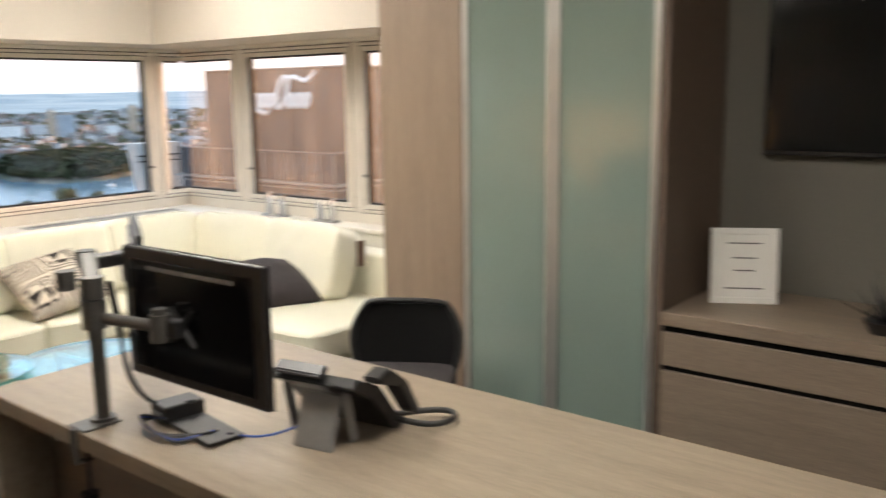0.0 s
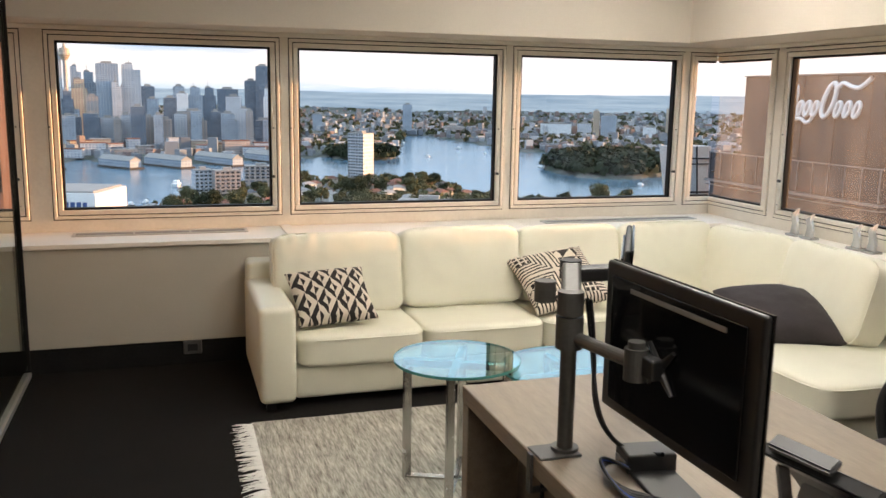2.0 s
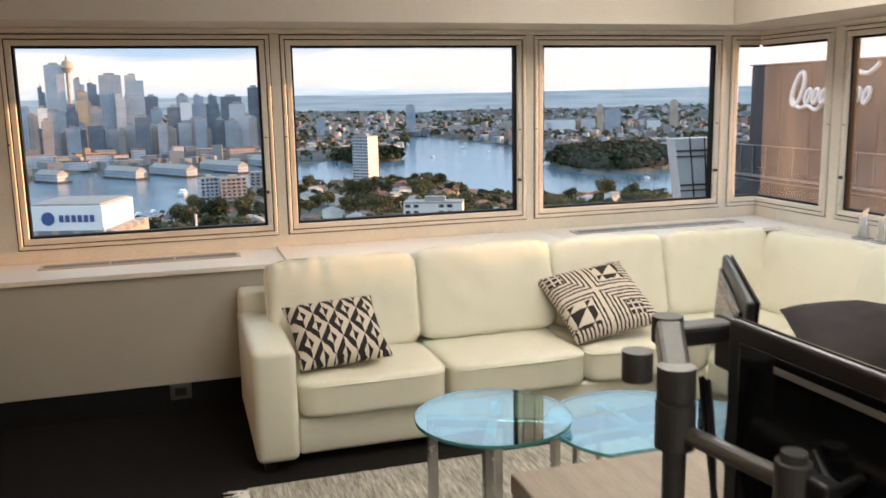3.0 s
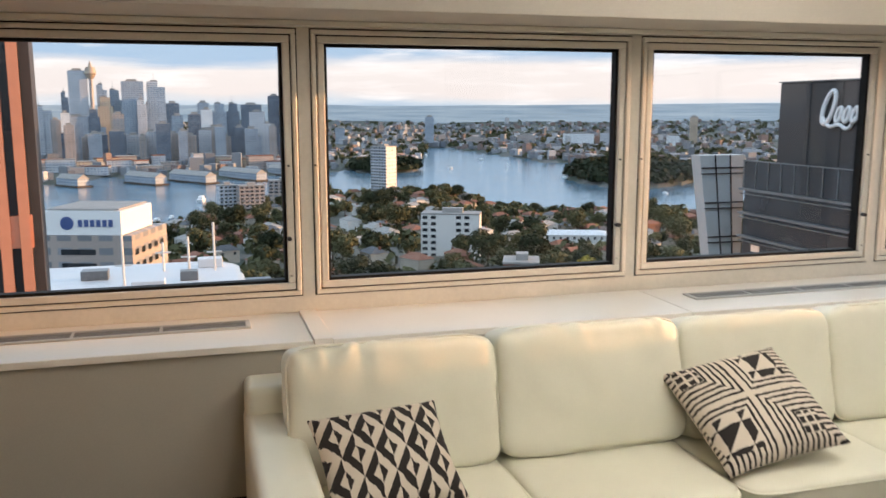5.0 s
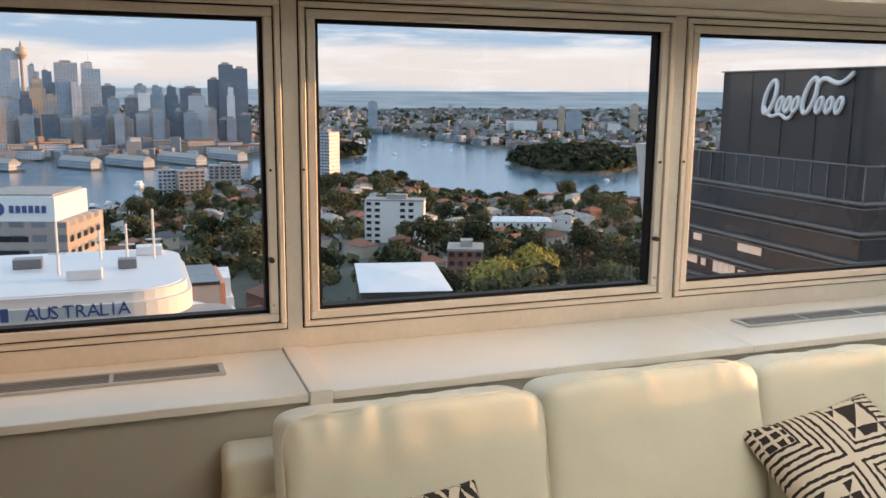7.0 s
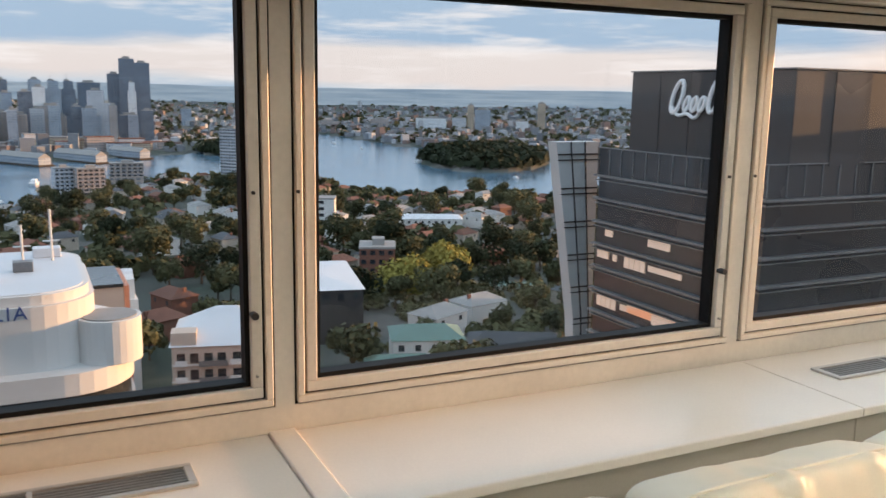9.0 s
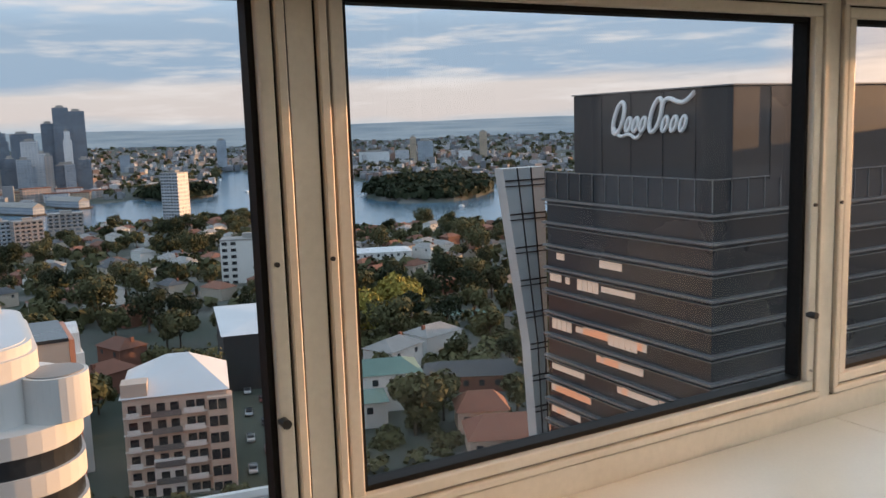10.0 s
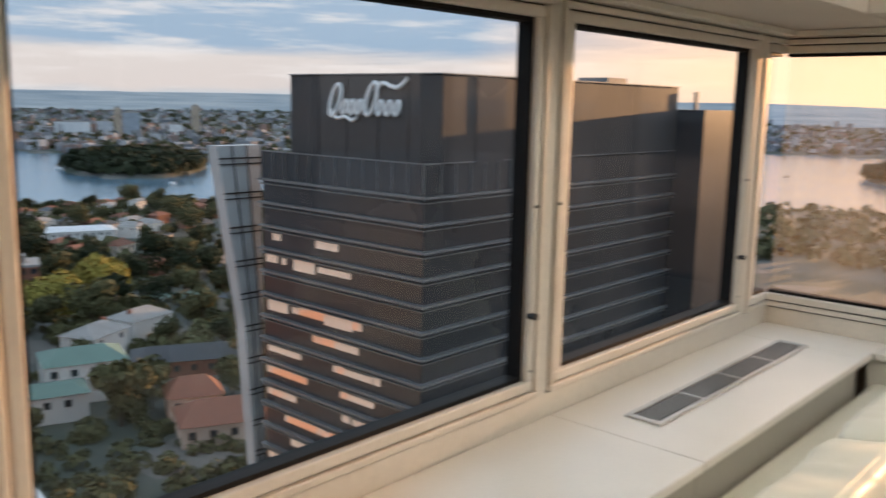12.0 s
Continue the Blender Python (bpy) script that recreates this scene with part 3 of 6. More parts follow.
for k in range(190):
    y = 2.86 + k * 1.51 / 190
    L = 0.07 + rnd.random() * 0.045
    dy = (rnd.random() - 0.5) * 0.03
    rod(bm, (0.305, y, 0.009), (0.305 - L * 0.5, y + dy, 0.009 + rnd.random() * 0.004), 0.0035, 0.003, 5)
    rod(bm, (0.305 - L * 0.5, y + dy, 0.009), (0.305 - L, y + dy * 2.4, 0.004), 0.003, 0.0015, 5)
fr = part("fringe", bm, WHITE, rug)
fr["kind"] = "stuff"


def coffee_table(cx, cy, r, h, turn):
    t = thing("coffee_table", "round glass coffee table on flat brushed steel legs", "coffee table", "glass coffee tables", at=(cx, cy, 0), turn=turn)
    bm = bmesh.new()
    bmesh.ops.create_cone(bm, cap_ends=True, segments=72, radius1=r, radius2=r, depth=0.012, matrix=Matrix.Translation((0, 0, h - 0.006)))
    top = part("tabletop", bm, TABLEGLASS, t)
    top.visible_shadow = False
    bm = bmesh.new()
    n = 72
    ring = [[bm.verts.new((rr * math.cos(2 * math.pi * i / n), rr * math.sin(2 * math.pi * i / n), z)) for i in range(n)] for rr, z in ((r + 0.001, h - 0.012), (r + 0.0015, h))]
    for i in range(n):
        bm.faces.new((ring[0][i], ring[0][(i + 1) % n], ring[1][(i + 1) % n], ring[1][i]))
    part("glass_edge", bm, TABLEEDGE, t, "green tinted glass rim")
    q = r * 0.56
    corners = [(-q, -q), (q, -q), (q, q), (-q, q)]
    for x, y in corners:
        part("leg", box((x - 0.019, y - 0.008, 0), (x + 0.019, y + 0.008, h - 0.014), 0.002, 1), CHROME, t)
    for z0, z1 in ((0.0125, 0.024), (h - 0.046, h - 0.015)):
        for (a, b), (c, d), lift in ((corners[0], corners[2], 0), (corners[1], corners[3], 0)):
            bm = bmesh.new()
            L = math.hypot(c - a, d - b)
            cube(bm, (-L / 2, -0.016, z0), (L / 2, 0.016, z1), 0.002, 1)
            bm.transform(Matrix.Rotation(math.atan2(d - b, c - a), 4, "Z"))
            part("cross_bar", bm, CHROME, t)
    return t


coffee_table(1.075, 3.49, 0.265, 0.555, 20)
coffee_table(1.56, 3.36, 0.315, 0.515, 50)


def award(y, h, lean):
    a = thing("award", "clear crystal flame shaped award on the window ledge", "trophy", "crystal awards", at=(3.85, y, LZ))
    part("base", box((-0.035, -0.05, 0), (0.035, 0.05, 0.014), 0.003), CRYSTAL, a)
    bm = bmesh.new()
    prof = [(-0.035, 0.014), (0.035, 0.014), (0.022, h * 0.4), (0.035, h * 0.72), (-0.01 + lean, h), (-0.012, h * 0.7), (-0.03, h * 0.42)]
    f = bm.faces.new([bm.verts.new((-0.012, p, z)) for p, z in prof])
    e = bmesh.ops.extrude_face_region(bm, geom=[f])
    bmesh.ops.translate(bm, verts=[v for v in e["geom"] if isinstance(v, bmesh.types.BMVert)], vec=(0.024, 0, 0))
    bmesh.ops.bevel(bm, geom=bm.edges[:], offset=0.004, segments=1, affect="EDGES")
    part("blade", bm, CRYSTAL, a)


for y, h, s in ((4.84, 0.19, -0.02), (4.70, 0.17, -0.02), (4.30, 0.16, -0.02), (4.18, 0.18, -0.02)):
    award(y, h, s)

# ---- desk ----
DZ = 0.705
desk = thing("desk", "long greyed oak desk with thick end panel and recessed front", "desk", at=(0, 0, 0))
part("top", box((0.84, -0.9, DZ - 0.055), (1.80, 2.735, DZ), 0.003, 1), OAK, desk)
part("end_panel", box((0.842, 2.68, 0), (1.798, 2.733, DZ - 0.056), 0.003, 1), OAK, desk)
part("end_panel", box((0.842, -0.898, 0), (1.798, -0.845, DZ - 0.056), 0.003, 1), OAK, desk)
part("front_panel", box((1.02, -0.843, 0.03), (1.045, 2.678, DZ - 0.058)), DARKWOOD, desk)

ma = thing("monitor_stand", "grey metal twin monitor stand clamped to the desk edge", "monitor stand", at=(0.93, 2.16, DZ))
bm = bmesh.new()
rod(bm, (0, 0, 0.0), (0, 0, 0.40), 0.021, n=24)
part("pole", bm, ARMGREY, ma, smooth=False)
bm = bmesh.new()
rod(bm, (0, 0, 0.0), (0, 0, 0.016), 0.036, n=28)
part("base_collar", bm, ARMGREY, ma)
part("base_plate", box((-0.088, -0.045, 0.0005), (0.03, 0.045, 0.007), 0.002, 1), ARMGREY, ma)
part("clamp", boxes(((-0.102, -0.012, -0.10), (-0.094, 0.012, 0.006)), ((-0.0935, -0.012, -0.10), (-0.05, 0.012, -0.094))), ARMGREY, ma)
bm = bmesh.new()
rod(bm, (-0.06, 0, -0.20), (-0.06, 0, -0.058), 0.006)
rod(bm, (-0.06, 0, -0.215), (-0.06, 0, -0.20), 0.024, n=20)
part("clamp_screw", bm, PLASTIC, ma)
bm = bmesh.new()
rod(bm, (0, 0, 0.285), (0, 0, 0.37), 0.036, n=24)
part("lower_joint", bm, ARMGREY, ma)
bm = bmesh.new()
rod(bm, (0.01, -0.02, 0.315), (0.05, -0.24, 0.315), 0.017, n=16)
part("lower_arm", bm, ARMGREY, ma)
bm = bmesh.new()
rod(bm, (0.05, -0.25, 0.275), (0.05, -0.25, 0.352), 0.028, n=20)
rod(bm, (0.05, -0.25, 0.352), (0.05, -0.25, 0.368), 0.020, n=20)
part("elbow", bm, ARMGREY, ma)
bm = bmesh.new()
cube(bm, (0.05, -0.32, 0.29), (0.085, -0.24, 0.34), 0.006)
for s in ((-0.05, -0.05), (-0.05, 0.05), (0.05, -0.05), (0.05, 0.05)):
    rod(bm, (0.082, -0.30, 0.315), (0.085, -0.30 + s[0], 0.315 + s[1]), 0.012, 0.005, 8)
part("mount_plate", bm, PLASTIC, ma)
bm = bmesh.new()
rod(bm, (0, 0, 0.375), (0, 0, 0.435), 0.034, n=24)
rod(bm, (-0.05, 0.05, 0.40), (-0.05, 0.05, 0.455), 0.028, n=24)
part("upper_joint", bm, ARMGREY, ma)
bm = bmesh.new()
cube(bm, (-0.026, -0.085, -0.024), (0.026, 0.085, 0.024), 0.01)
bm.transform(Matrix.Translation((0.025, 0.05, 0.43)) @ Matrix.Rotation(radians(-24), 4, "Z") @ Matrix.Rotation(radians(28), 4, "X"))
part("upper_arm", bm, ARMGREY, ma)
bm = bmesh.new()
rod(bm, (0.06, 0.13, 0.44), (0.06, 0.13, 0.49), 0.03, n=20)
cube(bm, (0.06, 0.10, 0.43), (0.20, 0.16, 0.47), 0.01)
cube(bm, (0.20, 0.08, 0.36), (0.225, 0.18, 0.47), 0.006)
part("upper_mount", bm, PLASTIC, ma)
for k, off in enumerate((0.0, 0.018)):
    tube("cable", [(0.03, -0.05 + off, 0.42), (0.06, -0.03 + off, 0.30), (0.045, -0.06 - off, 0.14), (0.09, -0.10, 0.05), (0.16, -0.13, 0.03), (0.17, -0.20, 0.055)], 0.006, PLASTIC, ma)


def monitor(label, c, turn, tilt, w, h):
    m = thing("monitor", label, "monitor", "desk monitors", at=c, turn=turn)
    part("back_shell", box((-0.018, -w / 2, -h / 2), (0.0, w / 2, h / 2), 0.008, 3), PLASTIC, m)
    part("back_bulge", box((-0.026, -w * 0.43, -h * 0.42), (-0.0185, w * 0.43, h * 0.42), 0.0035, 3), GLOSSBLACK, m)
    part("screen", box((0.0005, -w / 2 + 0.012, -h / 2 + 0.014), (0.004, w / 2 - 0.012, h / 2 - 0.012)), GLOSSBLACK, m)
    part("bezel", boxes(((0.0005, -w / 2, -h / 2), (0.006, w / 2, -h / 2 + 0.013)), ((0.0005, -w / 2, h / 2 - 0.011), (0.006, w / 2, h / 2)), ((0.0005, -w / 2, -h / 2 + 0.013), (0.006, -w / 2 + 0.011, h / 2 - 0.011)), ((0.0005, w / 2 - 0.011, -h / 2 + 0.013), (0.006, w / 2, h / 2 - 0.011))), GLOSSBLACK, m)
    part("vent_strip", box((-0.0275, -w * 0.33, h * 0.345), (-0.0262, w * 0.28, h * 0.375)), GREYPLASTIC, m)
    m.matrix_world = pose(*c, 0, tilt, turn)
    return m


monitor("black widescreen monitor seen from behind on its arm", (1.045, 1.84, 1.030), 1, 0, 0.61, 0.385)
monitor("black widescreen monitor set edge-on beside its twin", (1.235, 2.42, 1.05), -30, 4, 0.50, 0.36)

dock = thing("docking_station", "black flat docking station with tangled cables on the desk", "dock", at=(1.07, 1.92, DZ), turn=-8)
part("plate", box((-0.055, -0.19, 0), (0.06, 0.05, 0.012), 0.004), PLASTIC, dock)
part("block", box((-0.06, 0.055, 0), (0.07, 0.145, 0.05), 0.006), PLASTIC, dock)
part("button", box((0.02, -0.17, 0.012), (0.03, -0.16, 0.018)), PLASTIC, dock)
part("port_row", box((-0.064, 0.07, 0.012), (-0.0605, 0.13, 0.03)), GREYPLASTIC, dock)
for k in range(5):
    r0 = 0.05 + 0.012 * k
    tube("cable", [(-0.06, 0.09 - 0.012 * k, 0.02), (-0.10 - r0 * 0.5, 0.10, 0.02 + 0.012 * k), (-0.10 - r0 * 0.3, -0.02 - 0.02 * k, 0.008), (-0.05, -0.08 - 0.01 * k, 0.008), (-0.03 + 0.01 * k, -0.12, 0.016)], 0.0035 + 0.0006 * (k % 2), BLUECABLE if k == 3 else PLASTIC, dock)

phone = thing("desk_phone", "black office desk phone on a grey stand with handset", "telephone", at=(1.23, 1.56, DZ), turn=10)
phone.scale = (1.15, 1.0, 1.15)


def slab(points, y0, y1):
    bm = bmesh.new()
    f = bm.faces.new([bm.verts.new((x, y0, z)) for x, z in points])
    e = bmesh.ops.extrude_face_region(bm, geom=[f])
    bmesh.ops.translate(bm, verts=[v for v in e["geom"] if isinstance(v, bmesh.types.BMVert)], vec=(0, y1 - y0, 0))
    bmesh.ops.recalc_face_normals(bm, faces=bm.faces[:])
    bmesh.ops.bevel(bm, geom=bm.edges[:], offset=0.004, segments=2, affect="EDGES")
    return bm


part("body", slab([(-0.055, 0.155), (-0.035, 0.175), (0.06, 0.13), (0.15, 0.02), (0.15, 0.0), (0.12, 0.0), (0.02, 0.11)], -0.16, 0.12), PLASTIC, phone)
part("stand", slab([(-0.04, 0.14), (0.0, 0.125), (0.03, 0.0), (-0.005, 0.0)], -0.11, -0.102), GREYPLASTIC, phone)
part("stand", slab([(-0.04, 0.14), (0.0, 0.125), (0.03, 0.0), (-0.005, 0.0)], 0.085, 0.093), GREYPLASTIC, phone)
part("stand_back", slab([(-0.075, 0.0), (-0.065, 0.0), (-0.02, 0.12), (-0.03, 0.125)], -0.10, 0.03), GREYPLASTIC, phone)
part("display", slab([(-0.058, 0.178), (-0.03, 0.196), (-0.022, 0.186), (-0.05, 0.164)], -0.06, 0.10), PLASTIC, phone)
part("handset", slab([(-0.02, 0.178), (0.03, 0.19), (0.11, 0.135), (0.165, 0.05), (0.155, 0.035), (0.135, 0.05), (0.07, 0.135), (-0.01, 0.162)], -0.215, -0.162), PLASTIC, phone)
tube("cord", [(0.12, -0.17, 0.03), (0.14, -0.24, 0.014), (0.20, -0.30, 0.014), (0.25, -0.28, 0.02), (0.23, -0.20, 0.022), (0.15, -0.12, 0.02)], 0.008, PLASTIC, phone)
tube("line_cable", [(-0.03, 0.05, 0.03), (-0.08, 0.10, 0.01), (-0.10, 0.22, 0.006), (-0.12, 0.30, 0.006)], 0.003, BLUECABLE, phone)

# ---- office chair ----
chair = thing("office_chair", "black mesh office chair behind the desk", "chair", at=(2.405, 2.31, 0), turn=30)
chair.scale = (1, 1, 0.85)
part("seat", puff((0.50, 0.50, 0.08), 6, 0.003, 3, 10), DARKCLOTH, chair, smooth=True).matrix_world = chair.matrix_world @ pose(-0.06, 0, 0.46)
bm = bmesh.new()
n = 10
cols = []
for i in range(n + 1):
    z = 0.44 + 0.38 * i / n
    wv = 0.22 + 0.035 * math.sin(math.pi * i / n) - 0.045 * (i / n) ** 4
    cols.append([bm.verts.new((0.22 + 0.07 * (i / n) ** 1.5 + 0.045 * (abs(u) ** 2) * -1, u * wv, z)) for u in [k / 6 - 1 for k in range(13)]])
for r0, r1 in zip(cols, cols[1:]):
    for k in range(12):
        bm.faces.new((r0[k], r0[k + 1], r1[k + 1], r1[k]))
bmesh.ops.solidify(bm, geom=bm.faces[:], thickness=0.006)
part("back_mesh", bm, MESHCLOTH, chair, smooth=True)
loop = []
for i in range(n + 1):
    z = 0.44 + 0.38 * i / n
    wv = 0.22 + 0.035 * math.sin(math.pi * i / n) - 0.045 * (i / n) ** 4
    loop.append((0.22 + 0.07 * (i / n) ** 1.5 - 0.045, wv, z))
pts = loop + [(p[0] + (0.02 if abs(p[1]) < 0.1 else 0), -p[1], p[2]) for p in reversed(loop)] + [loop[0]]
tube("back_frame", pts, 0.016, PLASTIC, chair)
bm = bmesh.new()
rod(bm, (0, 0, 0.10), (0, 0, 0.43), 0.025, n=16)
part("gas_column", bm, CHROME, chair)
tube("back_bar", [(0.0, 0, 0.41), (0.2, 0, 0.40), (0.27, 0, 0.48), (0.27, 0, 0.62)], 0.02, PLASTIC, chair)
for k in range(5):
    a = 2 * math.pi * k / 5
    bm = bmesh.new()
    rod(bm, (0, 0, 0.11), (0.28 * math.cos(a), 0.28 * math.sin(a), 0.075), 0.022, 0.015, 10)
    leg = part("base_arm", bm, PLASTIC, chair)
    bm = bmesh.new()
    rod(bm, (0.28 * math.cos(a), 0.28 * math.sin(a) - 0.02, 0.03), (0.28 * math.cos(a), 0.28 * math.sin(a) + 0.02, 0.03), 0.03, n=16)
    part("caster", bm, PLASTIC, leg)

# ---- cabinets along the east side ----
tall = thing("tall_cabinet", "tall taupe wood cabinet with frosted green glass sliding doors", "cabinet", at=(0, 0, 0))
CX = 3.10
part("side_panel", box((CX, 2.47, 0), (3.76, 3.012, CE - 0.002), 0.003, 1), WALNUT, tall)
part("carcass", boxes(((CX + 0.06, 1.43, 0.0), (3.76, 2.468, 0.06)), ((CX + 0.06, 1.43, CE - 0.12), (3.76, 2.468, CE - 0.002)), ((3.70, 1.43, 0.061), (3.76, 2.468, CE - 0.121))), WALNUT, tall)
part("end_panel", box((CX + 0.01, 1.395, 0), (3.76, 1.429, CE - 0.002), 0.002, 1), DARKWOOD, tall)
for a, b, d in ((1.955, 2.466, 0.0), (1.432, 1.95, 0.0)):
    dr = part("door", box((CX + 0.012 + d, a + 0.03, 0.09), (CX + 0.024 + d, b - 0.03, 2.60)), FROST, tall, "frosted green glass sliding door")
    part("door_frame", boxes(((CX + 0.002 + d, a, 0.06), (CX + 0.034 + d, a + 0.032, 2.63)), ((CX + 0.002 + d, b - 0.032, 0.06), (CX + 0.034 + d, b, 2.63)), ((CX + 0.003 + d, a + 0.033, 0.06), (CX + 0.033 + d, b - 0.033, 0.09)), ((CX + 0.003 + d, a + 0.033, 2.60), (CX + 0.033 + d, b - 0.033, 2.63)), bevel=0.002, seg=1), ALU, dr)

cred = thing("credenza", "low taupe wood credenza with flush drawers and shadow gaps", "cabinet", at=(0, 0, 0))
part("worktop", box((CX, -2.3, 0.635), (3.76, 1.393, 0.695), 0.003, 1), WALNUT_H, cred)
part("carcass", box((CX + 0.03, -2.3, 0.0), (3.76, 1.392, 0.634)), BLACK, cred)
for y0, y1 in ((0.25, 1.39), (-0.95, 0.245), (-2.29, -0.955)):
    for z0, z1 in ((0.455, 0.605), (0.05, 0.43)):
        part("drawer_front", box((CX + 0.006, y0, z0), (CX + 0.029, y1, z1), 0.002, 1), WALNUT_H, cred)
structure("panel_recess", boxes(((3.765, -2.445, 0.0), (3.946, 1.44, CE - 0.001))), GREYWALL)

tv = thing("television", "large black wall-mounted television, switched off", "television", at=(3.70, 0.55, 1.345))
part("body", box((0.0, -0.64, 0), (0.05, 0.64, 0.74), 0.006), PLASTIC, tv)
part("screen", box((-0.003, -0.625, 0.02), (-0.0005, 0.625, 0.725)), GLOSSBLACK, tv)
part("wall_bracket", box((0.0505, -0.2, 0.2), (0.064, 0.2, 0.5)), PLASTIC, tv)

cert = thing("picture_frame", "white framed certificate leaning on the credenza", "picture frame", at=(3.44, 1.155, 0.696), turn=-62)
cert.scale = (0.96, 1, 0.94)
q = Matrix.Rotation(radians(-7), 4, "X")
for nm, bmx, mt in (("frame", boxes(((-0.15, 0, 0), (0.15, 0.02, 0.03)), ((-0.15, 0, 0.33), (0.15, 0.02, 0.36)), ((-0.15, 0, 0.03), (-0.12, 0.02, 0.33)), ((0.12, 0, 0.03), (0.15, 0.02, 0.33)), bevel=0.003), WHITE), ("sheet", box((-0.12, 0.006, 0.03), (0.12, 0.012, 0.33)), WHITE), ("strut", box((-0.02, 0.02, 0.02), (0.02, 0.028, 0.25)), GREYPLASTIC)):
    bmx.transform(q)
    part(nm, bmx, mt, cert)
for z, hw in ((0.285, 0.075), (0.215, 0.055), (0.155, 0.045), (0.07, 0.085)):
    bmx = box((-hw, 0.004, z), (hw, 0.0058, z + 0.006))
    bmx.transform(q)
    part("text_line", bmx, INK, cert)

plant = thing("dried_plant", "small dark dried plant in a low black bowl on the credenza", "plant", at=(3.28, 0.55, 0.696))
bm = bmesh.new()
rod(bm, (0, 0, 0), (0, 0, 0.05), 0.05, 0.075, 20)
part("bowl", bm, PLASTIC, plant)
bm = bmesh.new()
rnd = random.Random(9)
for k in range(60):
    a, e2 = rnd.random() * 6.28, 0.3 + rnd.random() * 1.1
    L = 0.08 + rnd.random() * 0.12
    rod(bm, (0, 0, 0.04), (L * math.cos(a) * math.cos(e2), L * math.sin(a) * math.cos(e2), 0.05 + L * math.sin(e2)), 0.004, 0.001, 5)
part("leaves", bm, PLASTIC, plant)

# ---- outside: harbour, suburbs, towers ----
EX, EY, EZ = 0.17, 2.9, 1.67
SEA = -100.0
RN = random.Random(11)


def spot(azimuth, d, z=0.0):
    a = radians(azimuth)
    return EX + d * math.sin(a), EY + d * math.cos(a), z


def height_at(elev, d):
    return EZ + d * math.tan(radians(elev))


NEAR_SHORE = ((-180, 900), (-25, 620), (-8, 560), (-3, 690), (-1, 770), (1, 850), (6.4, 930), (8.5, 1000), (12.2, 1010), (16, 1030), (19.7, 850), (23.5, 805), (28, 860), (33, 850), (60, 900), (70, 960), (76, 930), (180, 900))
FAR_SHORE = ((-180, 1400), (-8, 1290), (-5, 1400), (-1.5, 1290), (1.5, 1310), (4.3, 1340), (7, 1420), (10, 1440), (13.7, 1500), (14.4, 1640), (14.9, 2300), (17, 2230), (19.7, 1930), (22.7, 1680), (26, 1600), (30, 1620), (33, 1450), (45, 1500), (66, 2150), (76, 2200), (180, 1600))


def along(table, a):
    for (a0, v0), (a1, v1) in zip(table, table[1:]):
        if a <= a1:
            return v0 + (v1 - v0) * (a - a0) / (a1 - a0)
    return table[-1][1]


def ground_z(a, d):
    """Height of the land at an azimuth and distance; below the sea level where there is water."""
    x, y, _ = spot(a, d)
    wob = 1 + 0.035 * noise.noise(Vector((x / 120, y / 120, 0))) + 0.02 * noise.noise(Vector((x / 35, y / 35, 3)))
    near, far = along(NEAR_SHORE, a) * wob, along(FAR_SHORE, a) * wob
    hill = 5 * noise.noise(Vector((x / 300, y / 300, 9)))
    if d < near:
        return -66 - 32 * max(0, (d - 250) / (near - 250)) + hill * 0.4 + min(1, (near - d) / 15) * 2
    if d > far:
        return SEA + 1.5 + min(1, (d - far) / 60) * 3 + 98 * ((d - far) / (4900 - far)) ** 2.2 + hill * min(1.5, (d - far) / 500)
    for ia, idist, ra, rd, hh in ((28.4, 1330, 4.2, 180, 14), (77.0, 1500, 3.0, 160, 12), (12.2, 1480, 2.2, 90, 8)):
        q = ((a - ia) / ra) ** 2 + ((d - idist) / rd) ** 2
        q *= wob
        if q < 1:
            return SEA + 1 + hh * (1 - q) ** 0.6
    return SEA - 4


def land_material():
    m = bpy.data.materials.new("suburb_ground")
    m.use_nodes = True
    t, b = m.node_tree, m.node_tree.nodes["Principled BSDF"]
    tc, n1, n2, r1, mx = (t.nodes.new(k) for k in ("ShaderNodeTexCoord", "ShaderNodeTexNoise", "ShaderNodeTexVoronoi", "ShaderNodeValToRGB", "ShaderNodeMixRGB"))
    n1.inputs["Scale"].default_value, n1.inputs["Detail"].default_value = 0.012, 8
    n2.inputs["Scale"].default_value = 0.045
    for n in (n1, n2):
        t.links.new(tc.outputs["Object"], n.inputs["Vector"])
    e = r1.color_ramp.elements
    e[0].position, e[1].position = 0.38, 0.66
    e[0].color, e[1].color = (0.04, 0.055, 0.04, 1), (0.11, 0.112, 0.105, 1)
    t.links.new(n1.outputs["Fac"], r1.inputs["Fac"])
    r2 = t.nodes.new("ShaderNodeValToRGB")
    r2.color_ramp.elements[0].position, r2.color_ramp.elements[1].position = 0.86, 0.9
    sp = t.nodes.new("ShaderNodeSeparateColor")
    t.links.new(n2.outputs["Color"], sp.inputs[0])
    t.links.new(sp.outputs[0], r2.inputs["Fac"])
    mx.inputs["Color2"].default_value = (0.13, 0.125, 0.115, 1)
    t.links.new(r2.outputs["Color"], mx.inputs["Fac"])
    t.links.new(r1.outputs["Color"], mx.inputs["Color1"])
    t.links.new(mx.outputs[0], b.inputs["Base Color"])
    b.inputs["Roughness"].default_value = 0.95
    return m


